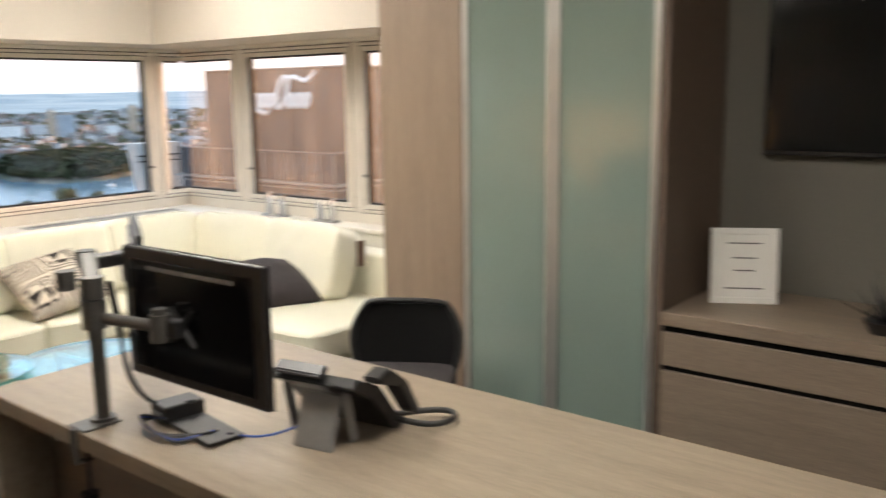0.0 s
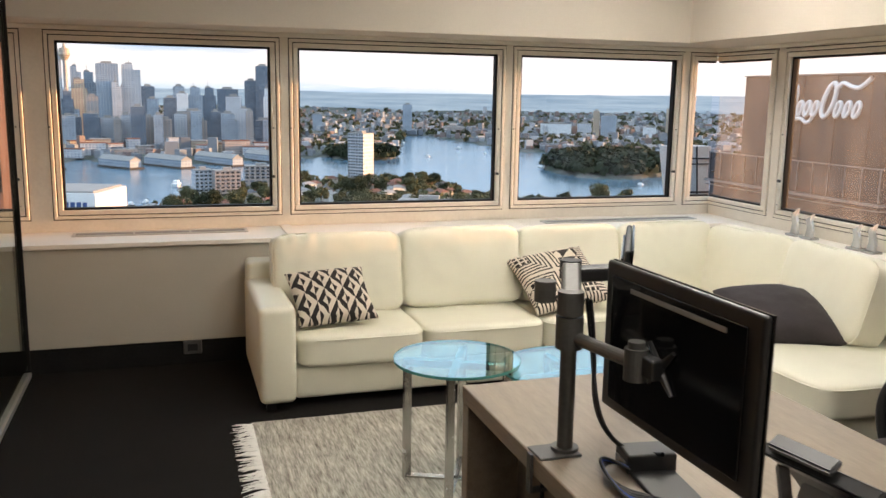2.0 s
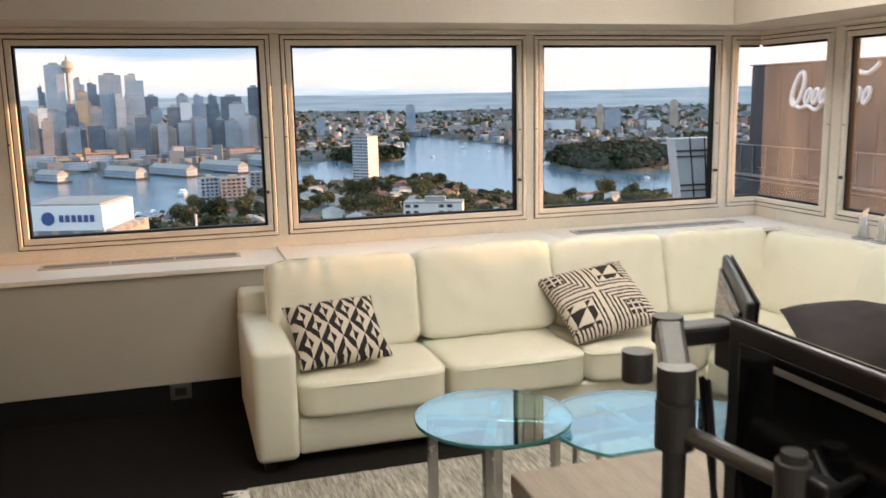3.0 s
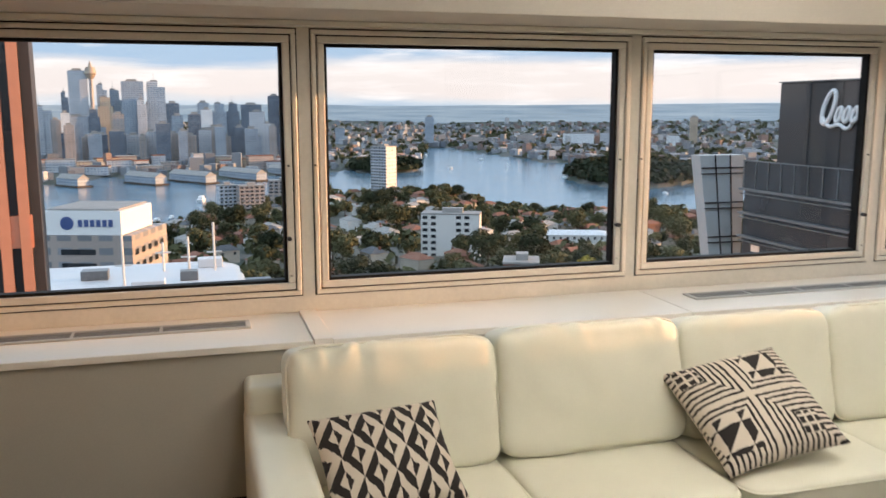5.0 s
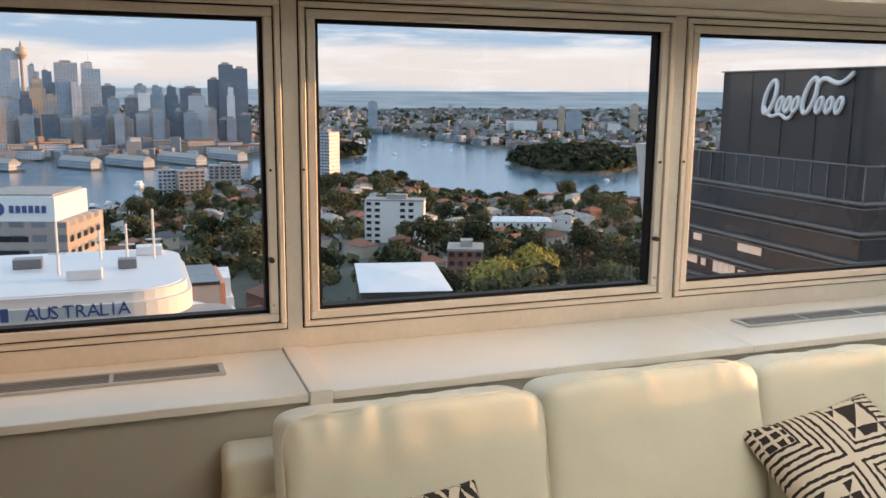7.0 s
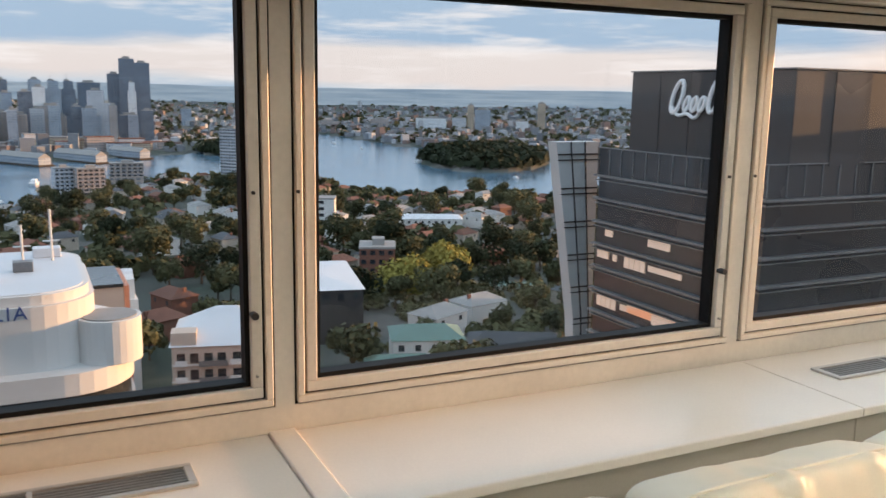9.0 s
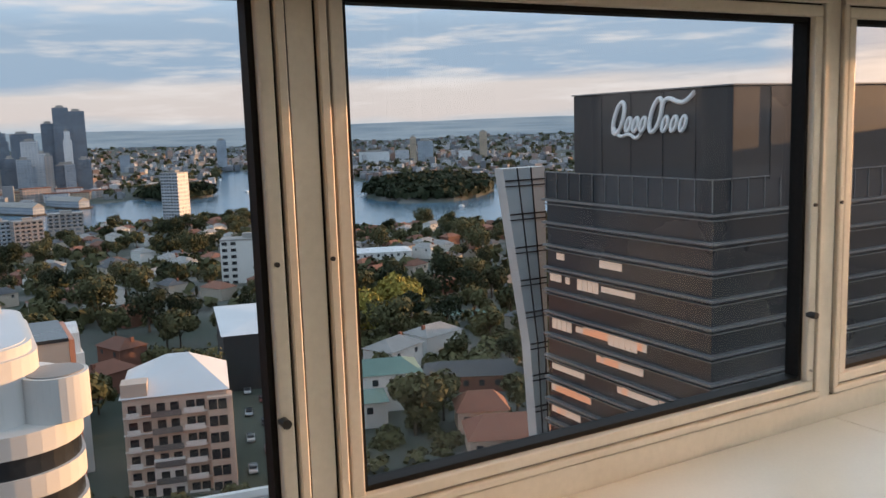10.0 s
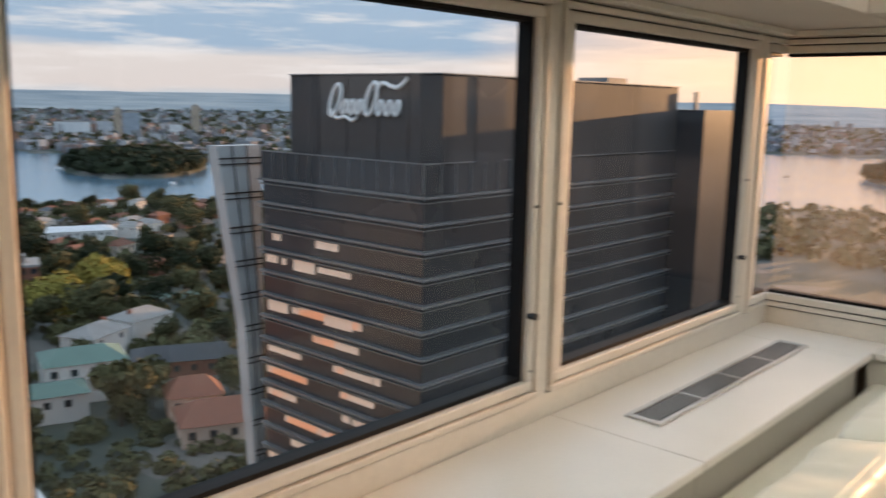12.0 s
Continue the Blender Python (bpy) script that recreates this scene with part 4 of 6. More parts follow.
WATER = material("harbour_water", (0.09, 0.18, 0.26), 0.14, vary=0.25, scale=0.01, fine=0.12, bump=0.6, stretch=(1, 1.6, 1))
WATER.node_tree.nodes["Bump"].inputs["Distance"].default_value = 1.2
LAND = land_material()

azs = [-180 + 4 * i for i in range(38)] + [-28 + 0.5 * i for i in range(232)] + [88 + 4 * i for i in range(23)]
rings = [0.0, 20.0]
while rings[-1] < 4900:
    rings.append(min(4900.0, rings[-1] * 1.042))
verts, faces = [], []
for d in rings:
    for a in azs:
        verts.append(spot(a, d, ground_z(a, max(d, 5))))
n = len(azs)
for i in range(len(rings) - 1):
    for j in range(n):
        k = (j + 1) % n
        faces.append((i * n + j, i * n + k, (i + 1) * n + k, (i + 1) * n + j))
me = bpy.data.meshes.new("ground")
me.from_pydata(verts, [], faces)
me.materials.append(LAND)
tagged(new("ground", me), kind="structure")
bm = bmesh.new()
bmesh.ops.create_circle(bm, cap_ends=True, segments=96, radius=4890, matrix=Matrix.Translation((0, 0, SEA)))
structure("water", bm, WATER)

# skin colours lightened, the greys towards blue, to stand in for distance haze
F_GREY = facade("grey_office_skin", (0.36, 0.41, 0.47), (0.16, 0.20, 0.25), 5, 4, 0.6)
F_DARK = facade("dark_glass_skin", (0.17, 0.20, 0.25), (0.09, 0.115, 0.15), 6, 4, 0.75, 0.25)
F_PALE = facade("pale_stone_skin", (0.52, 0.53, 0.56), (0.22, 0.26, 0.31), 5, 4, 0.5)
F_TAN = facade("tan_stone_skin", (0.40, 0.34, 0.31), (0.16, 0.17, 0.19), 6, 4, 0.45)
F_GOLD = facade("ochre_stone_skin", (0.46, 0.39, 0.29), (0.18, 0.12, 0.12), 5, 4, 0.4)
F_WHITE = facade("white_tower_skin", (0.68, 0.69, 0.70), (0.32, 0.37, 0.42), 4, 4, 0.45)
SKINS = (F_GREY, F_DARK, F_PALE, F_TAN, F_GOLD, F_WHITE)
ROOFGREY = material("flat_roof", (0.30, 0.29, 0.28), 0.85, vary=0.2, scale=0.3, fine=3)
ROOFWHITE = material("white_roof_sheet", (0.62, 0.63, 0.65), 0.5, vary=0.12, scale=0.15, fine=2, bump=0.02)
ROOFTILE = material("terracotta_roof", (0.20, 0.085, 0.055), 0.8, vary=0.3, scale=0.4, fine=6, random=0.5)
ROOFSLATE = material("slate_roof", (0.075, 0.08, 0.09), 0.7, vary=0.3, scale=0.4, fine=6, random=0.5)
ROOFGREEN = material("verdigris_roof", (0.13, 0.21, 0.18), 0.7, vary=0.2, scale=0.2, fine=3)
HOUSEWALL = material("rendered_house_wall", (0.38, 0.34, 0.29), 0.8, vary=0.15, scale=0.3, fine=4, random=0.6)
BRICKRED = material("red_brick_wall", (0.19, 0.085, 0.06), 0.85, vary=0.25, scale=0.5, fine=8)
WHITEWALL = material("white_render", (0.66, 0.65, 0.63), 0.7, vary=0.08, scale=0.2, fine=3)
SALMON = material("pale_pink_render", (0.52, 0.42, 0.35), 0.8, vary=0.1, scale=0.2, fine=3)
TERRA = material("terracotta_column", (0.55, 0.23, 0.135), 0.6, vary=0.12, scale=0.2, fine=3)
DARKGLASS = material("dark_building_glass", (0.022, 0.026, 0.032), 0.28, vary=0.15, scale=0.05, fine=0.2, bump=0)
GREYGLASS = material("grey_translucent_glass", (0.46, 0.48, 0.49), 0.4, vary=0.12, scale=0.3, fine=2, bump=0)
BRONZE = material("dark_bronze_cladding", (0.036, 0.033, 0.034), 0.6, 0.0, vary=0.2, scale=0.12, fine=1, bump=0.02)
BANDGREY = material("grey_metal_band", (0.17, 0.175, 0.18), 0.4, 0.3, vary=0.15, scale=0.3, fine=2, bump=0)
SIGNWHITE = material("white_sign_face", (0.80, 0.80, 0.80), 0.5, vary=0.03, bump=0)
SIGNBLUE = material("blue_sign_paint", (0.05, 0.09, 0.25), 0.5, vary=0.05, bump=0)
WARMGLOW = lamp_material("warm_pane_glow", (0.85, 0.60, 0.46), 0.13)
BARK = material("tree_bark", (0.07, 0.05, 0.035), 0.9, vary=0.3, scale=1, fine=9)
LEAF = material("dark_foliage", (0.028, 0.042, 0.018), 0.8, vary=0.45, scale=0.25, fine=2.0, second=(0.095, 0.095, 0.045), random=0.5, specular=0.2)
LEAFGOLD = material("yellow_green_foliage", (0.26, 0.23, 0.05), 0.8, vary=0.35, scale=0.3, fine=2.0, second=(0.42, 0.36, 0.09), specular=0.2)


def tower(azimuth0, azimuth1, elev, skin, d, base=-97.0, name="office_tower", label="", deep=None, turn=0.0):
    mid = (azimuth0 + azimuth1) / 2
    w = d * radians(azimuth1 - azimuth0)
    top = height_at(elev, d)
    dp = deep or w * 0.8
    x, y, _ = spot(mid, d)
    t = thing(name, label, "building", "city skyline", at=(x, y + dp / 2, base), turn=-mid + turn)
    h = top - base
    style = RN.randrange(4)
    if style == 0 and elev > 0:
        # stepped top
        part("wall", boxes(((-w / 2, -dp / 2, 0), (w / 2, dp / 2, h * 0.86))), skin, t)
        part("upper_wall", boxes(((-w * 0.34, -dp * 0.34, h * 0.86), (w * 0.34, dp * 0.34, h))), skin, t)
    elif style == 1 and elev > 0:
        # two slabs side by side, one lower
        part("wall", boxes(((-w / 2, -dp / 2, 0), (w * 0.1, dp / 2, h))), skin, t)
        part("side_wall", boxes(((w * 0.1, -dp * 0.42, 0), (w / 2, dp / 2, h * 0.93))), skin, t)
    else:
        part("wall", boxes(((-w / 2, -dp / 2, 0), (w / 2, dp / 2, h))), skin, t)
    if style < 2 and elev > 0:
        bm = bmesh.new()
        rod(bm, (-w * 0.1, 0, h), (-w * 0.1, 0, h + RN.uniform(8, 22)), 0.7, 0.3, 6)
        part("mast", bm, ROOFGREY, t)
        part("roof", box((-w * 0.3, -dp * 0.3, h), (w * 0.08, dp * 0.3, h + 3)), ROOFGREY, t)
        return t
    part("roof", boxes(((-w / 2 + 1, -dp / 2 + 1, h), (w / 2 - 1, dp / 2 - 1, h + 0.8)), ((-w * 0.25, -dp * 0.2, h + 0.8), (w * 0.22, dp * 0.25, h + 5))), ROOFGREY, t)
    return t


NAMES = ("grey office tower with window grid across the harbour", "dark glass office tower across the harbour", "pale stone office tower across the harbour", "brown stone tower across the harbour", "ochre stone tower across the harbour", "white tower block across the harbour")
CITY_WEST = ((-7.2, -6.1, 2.33, 2), (-7.6, -7.2, 1.04, 1), (-5.6, -5.0, 1.52, 2), (-5.6, -4.7, 0.76, 4), (-5.0, -4.2, 1.20, 0), (-4.2, -2.9, 1.72, 0), (-2.7, -1.6, 1.73, 2), (-3.0, -1.7, 0.46, 3), (-3.3, -2.7, 0.61, 2), (-7.7, -7.2, -0.19, 5), (-7.5, -6.2, -0.40, 0), (-6.2, -5.2, -1.07, 0), (-6.2, -5.5, 0.03, 1), (-4.8, -4.1, -0.27, 3))
CITY_EAST = ((-1.6, -0.8, 0.39, 1), (-1.3, -0.6, -0.37, 0), (-0.3, 0.5, -0.30, 1), (0.3, 1.0, 0.42, 0), (0.5, 1.2, 0.00, 5), (1.2, 2.1, 0.38, 0), (2.1, 2.9, 0.38, 1), (3.0, 4.3, 0.30, 1), (3.5, 4.5, -0.16, 2), (4.7, 5.5, 0.85, 1), (5.4, 6.3, 1.78, 1), (6.25, 7.2, 1.55, 1), (5.85, 6.35, 0.38, 5), (-10.5, -9.6, 0.9, 1), (-9.4, -8.2, 0.2, 2), (-8.3, -7.7, -0.6, 3))
for row in CITY_WEST + CITY_EAST:
    a0, a1, e, k = row
    tower(a0, a1, e, SKINS[k], 1780 - 220 * (0.4 if e < 0.1 else 0) + 60 * RN.random() - (60 if k == 5 else 0), label=NAMES[k])
for k in range(26):
    # lower blocks along the foot of the towers
    a0 = -8.0 + k * 0.58 + RN.uniform(-0.2, 0.2)
    kind_of = RN.choice((0, 1, 1, 3, 3, 2))
    tower(a0, a0 + RN.uniform(0.45, 0.9), RN.uniform(-1.75, -0.85), SKINS[kind_of], 1600 + RN.uniform(-40, 40), label=NAMES[kind_of].replace("tower", "block"), name="city_block", deep=28)
for a0, a1, e, k in ((32.0, 32.5, -0.5, 4), (27.4, 27.8, -0.7, 4), (27.9, 28.9, -1.0, 0), (24.0, 26.0, -1.6, 5), (14.9, 15.5, -0.5, 0), (21.0, 22.2, -1.7, 3), (26.4, 27.3, -1.55, 2), (30.6, 31.4, -1.7, 5), (9.0, 9.6, -1.2, 0), (17.5, 19.0, -1.9, 3)):
    tower(a0, a1, e, SKINS[k], 2350, base=-94, name="apartment_block", label="distant apartment block on the far shore", deep=25)

st = thing("observation_tower", "slender observation tower with a gold turret", "tower", "city skyline", at=spot(-5.85, 1800, -90))
bm = bmesh.new()
rod(bm, (0, 0, 0), (0, 0, 158), 4.2, 3.4, 12)
part("shaft", bm, F_TAN, st)
bm = bmesh.new()
rod(bm, (0, 0, 150), (0, 0, 160), 5, 11, 18)
rod(bm, (0, 0, 160), (0, 0, 172), 11, 8.5, 18)
rod(bm, (0, 0, 172), (0, 0, 184), 4, 0.8, 12)
part("turret", bm, F_GOLD, st)

# finger wharves and the low waterfront
for a0, a1, d0 in ((-8.0, -6.5, 1260), (-4.2, -1.9, 1265), (-1.6, 1.2, 1275), (1.4, 4.4, 1310), (4.6, 6.9, 1370)):
    wf = thing("wharf", "long timber finger wharf shed with pitched metal roofs", "wharf", "finger wharves", at=spot((a0 + a1) / 2, d0, SEA), turn=-(a0 + a1) / 2 + 32)
    L, w = d0 * radians(a1 - a0) * 1.5, 17
    part("deck", box((-w / 2 - 3, -L / 2 - 4, 0.2), (w / 2 + 3, L / 2, 2.0)), BARK, wf)
    part("wall", box((-w / 2, -L / 2, 2.0), (w / 2, L / 2, 11)), F_GREY, wf)
    bm = bmesh.new()
    p = [bm.verts.new(v) for v in ((-w / 2 - 1, -L / 2, 11), (w / 2 + 1, -L / 2, 11), (0, -L / 2, 17), (-w / 2 - 1, L / 2, 11), (w / 2 + 1, L / 2, 11), (0, L / 2, 17))]
    for f in ((0, 1, 2), (3, 5, 4), (0, 2, 5, 3), (1, 4, 5, 2), (0, 3, 4, 1)):
        bm.faces.new([p[i] for i in f])
    part("roof", bm, ROOFGREY, wf)
for k in range(26):
    a = -8.5 + k * 0.62 + RN.random() * 0.3
    d = 1420 + RN.random() * 130
    w, h = 18 + RN.random() * 26, 10 + RN.random() * 14
    wh = thing("waterfront_building", "low sandstone waterfront building below the towers", "building", "waterfront row", at=spot(a, d, -97), turn=-a + RN.uniform(-20, 20))
    part("wall", box((-w / 2, -8, 0), (w / 2, 8, h)), RN.choice((F_PALE, F_GOLD, F_TAN, F_PALE)), wh)
    part("roof", box((-w / 2 - 0.6, -8.6, h), (w / 2 + 0.6, 8.6, h + 1.2)), RN.choice((ROOFTILE, ROOFGREY)), wh)


def boat(a, d, L):
    b = thing("boat", "small white motor boat on the harbour", "boat", "boats", at=spot(a, d, SEA), turn=RN.uniform(60, 120))
    bm = bmesh.new()
    pts = [(-L / 2, -L * 0.14), (L * 0.25, -L * 0.16), (L / 2, 0), (L * 0.25, L * 0.16), (-L / 2, L * 0.14)]
    lo, hi = [bm.verts.new((x * 0.9, y * 0.7, 0)) for x, y in pts], [bm.verts.new((x, y, L * 0.12)) for x, y in pts]
    bm.faces.new(hi)
    for i in range(5):
        bm.faces.new((lo[i], lo[(i + 1) % 5], hi[(i + 1) % 5], hi[i]))
    part("hull", bm, SIGNWHITE, b)
    part("cabin", box((-L * 0.25, -L * 0.1, L * 0.12), (L * 0.15, L * 0.1, L * 0.25), L * 0.02), SIGNWHITE, b)


boat(0.3, 1000, 26)
for a, d, L in ((14.9, 1900, 18), (18.5, 1750, 16), (20.3, 1600, 14), (24, 1300, 12), (16.5, 1500, 12), (-2.5, 830, 14), (-1.6, 850, 12), (30.5, 1080, 10)):
    boat(a, d, L)


def apartments(name, label, a0, a1, etop, d, base, mat, storeys, bays, deep, turn=0.0, slots=None):
    """A block of flats with recessed dark window bands on its street face, cut floor by floor."""
    mid, w = (a0 + a1) / 2, d * radians(a1 - a0)
    top = height_at(etop, d)
    x, y, _ = spot(mid, d)
    t = thing(name, label, "building", at=(x, y + deep / 2, base), turn=-mid + turn)
    h = top - base
    wall = part("wall", box((-w / 2, -deep / 2, 0), (w / 2, deep / 2, h)), mat, t)
    part("roof", boxes(((-w / 2 - 0.2, -deep / 2 - 0.2, h), (w / 2 + 0.2, deep / 2 + 0.2, h + 0.7)), ((-w * 0.15, -deep * 0.2, h + 0.7), (w * 0.2, deep * 0.2, h + 3))), ROOFGREY, t)
    sh = min(3.2, h / storeys)
    bw = w / bays
    me = None
    for s in range(storeys):
        for b in range(bays):
            if slots and not slots(b):
                continue
            z = h - (s + 1) * sh
            if me is None:
                me = part("window", box((-bw * 0.30, -0.12, 1.0), (bw * 0.30, 0.05, sh - 0.6)), DARKGLASS, t)
                o = me
            else:
                o = new("window", me.data)
                o.parent = t
            o.location = (-w / 2 + (b + 0.5) * bw, -deep / 2, z)
    return t


apartments("apartment_tower", "tall cream apartment tower on the headland", 11.55, 12.85, -2.44, 930, -92, F_PALE, 17, 6, 18, -38)
apartments("apartment_block", "pale twin apartment block by the water", 1.33, 2.45, -4.85, 780, -95, F_PALE, 9, 4, 14, 12)
apartments("apartment_block", "brown and cream twin apartment block by the water", 2.6, 4.24, -4.9, 770, -95, F_TAN, 9, 5, 14, 12)
apartments("apartment_block", "white apartment block with dark balcony bands", 14.84, 18.8, -6.95, 430, -88, WHITEWALL, 8, 7, 12, -6, lambda b: b not in (2, 3, 6))
apartments("brick_house", "large brick residential block by the park", 20.6, 23.0, -10.2, 300, -85, BRICKRED, 5, 4, 14)
apartments("office_block", "brown brick block on the hill", 4.6, 6.6, -4.6, 850, -95, F_TAN, 4, 6, 14)


def rounded(w, d, r, z0, z1, n=8):
    bm = bmesh.new()
    ring = []
    for cx, cy, a0 in ((w / 2 - r, d / 2 - r, 0), (-w / 2 + r, d / 2 - r, 90), (-w / 2 + r, -d / 2 + r, 180), (w / 2 - r, -d / 2 + r, 270)):
        for k in range(n + 1):
            a = radians(a0 + 90 * k / n)
            ring.append((cx + r * math.cos(a), cy + r * math.sin(a)))
    f = bm.faces.new([bm.verts.new((x, y, z0)) for x, y in ring])
    e = bmesh.ops.extrude_face_region(bm, geom=[f])
    bmesh.ops.translate(bm, verts=[v for v in e["geom"] if isinstance(v, bmesh.types.BMVert)], vec=(0, 0, z1 - z0))
    bmesh.ops.recalc_face_normals(bm, faces=bm.faces[:])
    return bm


# white office building with rounded corners and roof masts
cb = thing("white_office_building", "white rounded office building with banded windows and roof masts", "building", at=(-13.0, 105, 2.7))
part("wall", rounded(37, 26, 6, -28, -21.6), WHITEWALL, cb)
part("parapet", rounded(36, 25, 5.5, -21.6, -20.6), WHITEWALL, cb)
part("roof", rounded(35, 24, 5, -20.6, -20.5), ROOFWHITE, cb)
for k in range(9):
    z = -30.2 - k * 4.2
    part("window_band", rounded(43.4, 29.4, 7, z - 2.0, z), DARKGLASS, cb)
    part("spandrel", rounded(44, 30, 7, z - 4.2, z - 2.0), WHITEWALL, cb)
part("spandrel", rounded(44, 30, 7, -30.2, -28.0), WHITEWALL, cb)
bm = bmesh.new()
rod(bm, (19.6, -10.5, -28), (19.6, -10.5, -23.6), 3.1, n=28)
part("turret", bm, WHITEWALL, cb)
bm = bmesh.new()
rod(bm, (19.6, -10.5, -23.6), (19.6, -10.5, -23.45), 2.7, n=28)
part("turret_roof", bm, ROOFGREY, cb)
for k, (x, y) in enumerate(((-9, 3), (-4, -7), (5, -2), (9, 6), (12, 2), (15, 5))):
    bm = bmesh.new()
    rod(bm, (x, y, -20.5), (x, y, -17.0 + (k % 3) * 1.2), 0.14, n=8)
    rod(bm, (x - 0.9, y, -18.2), (x + 0.9, y, -18.2), 0.10, n=8)
    part("mast", bm, WHITEWALL, cb)
for k, (x, y, sx, sy) in enumerate(((-12, -3, 4, 2.5), (0, 2, 3, 2), (6, -6, 3.5, 2), (11, -1, 2, 1.6), (13, 7, 3, 2))):
    part("roof_plant", box((x, y, -20.5), (x + sx, y + sy, -19.4), 0.1), BANDGREY if k % 2 else ROOFWHITE, cb)
for k in range(8):
    part("sign_letter", box((-6.6 + k * 1.02, -13.12, -22.7), (-5.9 + k * 1.02, -13.0, -21.4)), SIGNBLUE, cb)


def lettering(text, size, depth, mat, parent, m):
    """Raised lettering in the built-in font, one mesh for each letter."""
    u = 0.0
    for ch in text:
        cu = bpy.data.curves.new("sign_letter", "FONT")
        cu.body, cu.size, cu.extrude, cu.resolution_u = ch, size, depth, 2
        tmp = bpy.data.objects.new("sign_letter", cu)
        scene.collection.objects.link(tmp)
        me = bpy.data.meshes.new_from_object(tmp.evaluated_get(bpy.context.evaluated_depsgraph_get()))
        bpy.data.objects.remove(tmp)
        bpy.data.curves.remove(cu)
        me.materials.clear()
        me.materials.append(mat)
        me.transform(m @ Matrix.Translation((u, 0, 0)))
        u += size * (0.34 if ch == "I" else 0.60)
        new("sign_letter", me).parent = parent


lettering("AUSTRALIA", 1.85, 0.06, SIGNBLUE, cb, Matrix.Translation((2.6, -13.06, -22.7)) @ Matrix.Rotation(radians(90), 4, "X"))

zb = thing("hillside_office", "beige office block with a white rooftop sign band", "building", at=(-25.5, 275, 0), turn=-18)
part("wall", box((-13, -14, -95), (12.5, 14, -33.5)), F_TAN, zb)
part("sign_band", box((-13, -13.5, -33.4), (9.5, 10, -26.6)), SIGNWHITE, zb)
part("roof", box((-12, -12, -26.5), (8.5, 9, -26.0)), ROOFGREY, zb)
bm = bmesh.new()
rod(bm, (-6.0, -13.7, -30), (-6.0, -13.5, -30), 1.9, n=24)
part("sign_disc", bm, SIGNBLUE, zb)
for k in range(6):
    part("sign_letter", box((-2.8 + k * 1.75, -13.7, -31), (-2.8 + k * 1.75 + 1.2, -13.52, -29)), SIGNBLUE, zb)
for s in range(8):
    part("window_band", box((-8, -14.15, -39 - s * 4), (2, -14.02, -37.4 - s * 4)), DARKGLASS, zb)
    for b in range(5):
        part("window", box((12.52, -12 + b * 5, -39.3 - s * 4), (12.65, -9.5 + b * 5, -37.6 - s * 4)), DARKGLASS, zb)

tn = thing("tan_office_building", "tan office building with terracotta edge", "building", at=(8.6, 132, 0))
part("wall", box((-3.4, -5, -85), (2.4, 8, -25.2)), SALMON, tn)
part("edge_fin", box((2.42, -5.2, -85), (3.1, 8, -25.0)), TERRA, tn)
part("roof", box((-3.6, -5.2, -25.18), (2.4, 8.2, -24.7)), DARKGLASS, tn)
sh = thing("warehouse", "white warehouse with vaulted roof and plant", "building", at=(9.5, 192, 0))
part("wall", box((-11, -10, -85), (9, 12, -40)), WHITEWALL, sh)
bm = bmesh.new()
rod(bm, (-11, 0, -40), (9, 0, -40), 4.5, n=20)
part("roof", bm, ROOFWHITE, sh)
part("roof_box", boxes(((-9, -9, -40), (-3, -4, -37)), ((3, -9, -40), (8.5, -3, -36))), WHITEWALL, sh)

# terracotta tower close by
rb = thing("terracotta_tower", "terracotta clad office tower with dark glass", "building", at=(-7.2, 49, 0), turn=8.5)
part("glass", box((-24, 0, -90), (-0.6, 28, 14)), DARKGLASS, rb)
for x in (-0.85, -1.75, -2.9, -4.1, -5.3, -6.5, -8.6, -11.6, -14.6):
    part("column", box((x - 0.24, -0.6, -90), (x + 0.24, -0.02, 14)), TERRA, rb)
for s in range(9):
    z = 8 - s * 11.5
    part("spandrel", box((-24, -0.45, z - 1.6), (-0.5, -0.03, z)), TERRA, rb)
part("side_fin", box((-0.58, 0.5, -90), (-0.1, 27, 13.5)), BRONZE, rb)

# pale apartment house with hipped white roof and balconies
ho = thing("apartment_house", "pale pink apartment house with balconies and hipped white roof", "building", at=(33.5, 172, 0), turn=-14)
w, dp, zt = 18.5, 20, -45.5
part("wall", box((-w / 2, -dp / 2, -86), (w / 2, dp / 2, zt), 0.05, 1), SALMON, ho)
bm = bmesh.new()
p = [bm.verts.new(v) for v in ((-w / 2 - 0.5, -dp / 2 - 0.5, zt), (w / 2 + 0.5, -dp / 2 - 0.5, zt), (w / 2 + 0.5, dp / 2 + 0.5, zt), (-w / 2 - 0.5, dp / 2 + 0.5, zt), (-1.5, 1, zt + 5), (2.5, 1, zt + 5))]
for f in ((0, 1, 5, 4), (1, 2, 5), (2, 3, 4, 5), (3, 0, 4), (0, 3, 2, 1)):
    bm.faces.new([p[i] for i in f])
part("roof", bm, ROOFWHITE, ho)
part("roof_dormer", box((-w / 2 - 0.1, -dp / 2 - 0.1, zt), (-w / 2 + 4.5, -dp / 2 + 4, zt + 2.6)), SALMON, ho)
part("corner_bay", box((w / 2 - 3.6, -dp / 2 - 1.3, -86), (w / 2 + 0.9, -dp / 2 + 2, zt - 1.0), 0.05, 1), SALMON, ho)
part("centre_bay", box((-4.5, -dp / 2 - 0.9, -86), (1.0, -dp / 2 + 1, zt - 12), 0.05, 1), WHITEWALL, ho)
wm = side = None
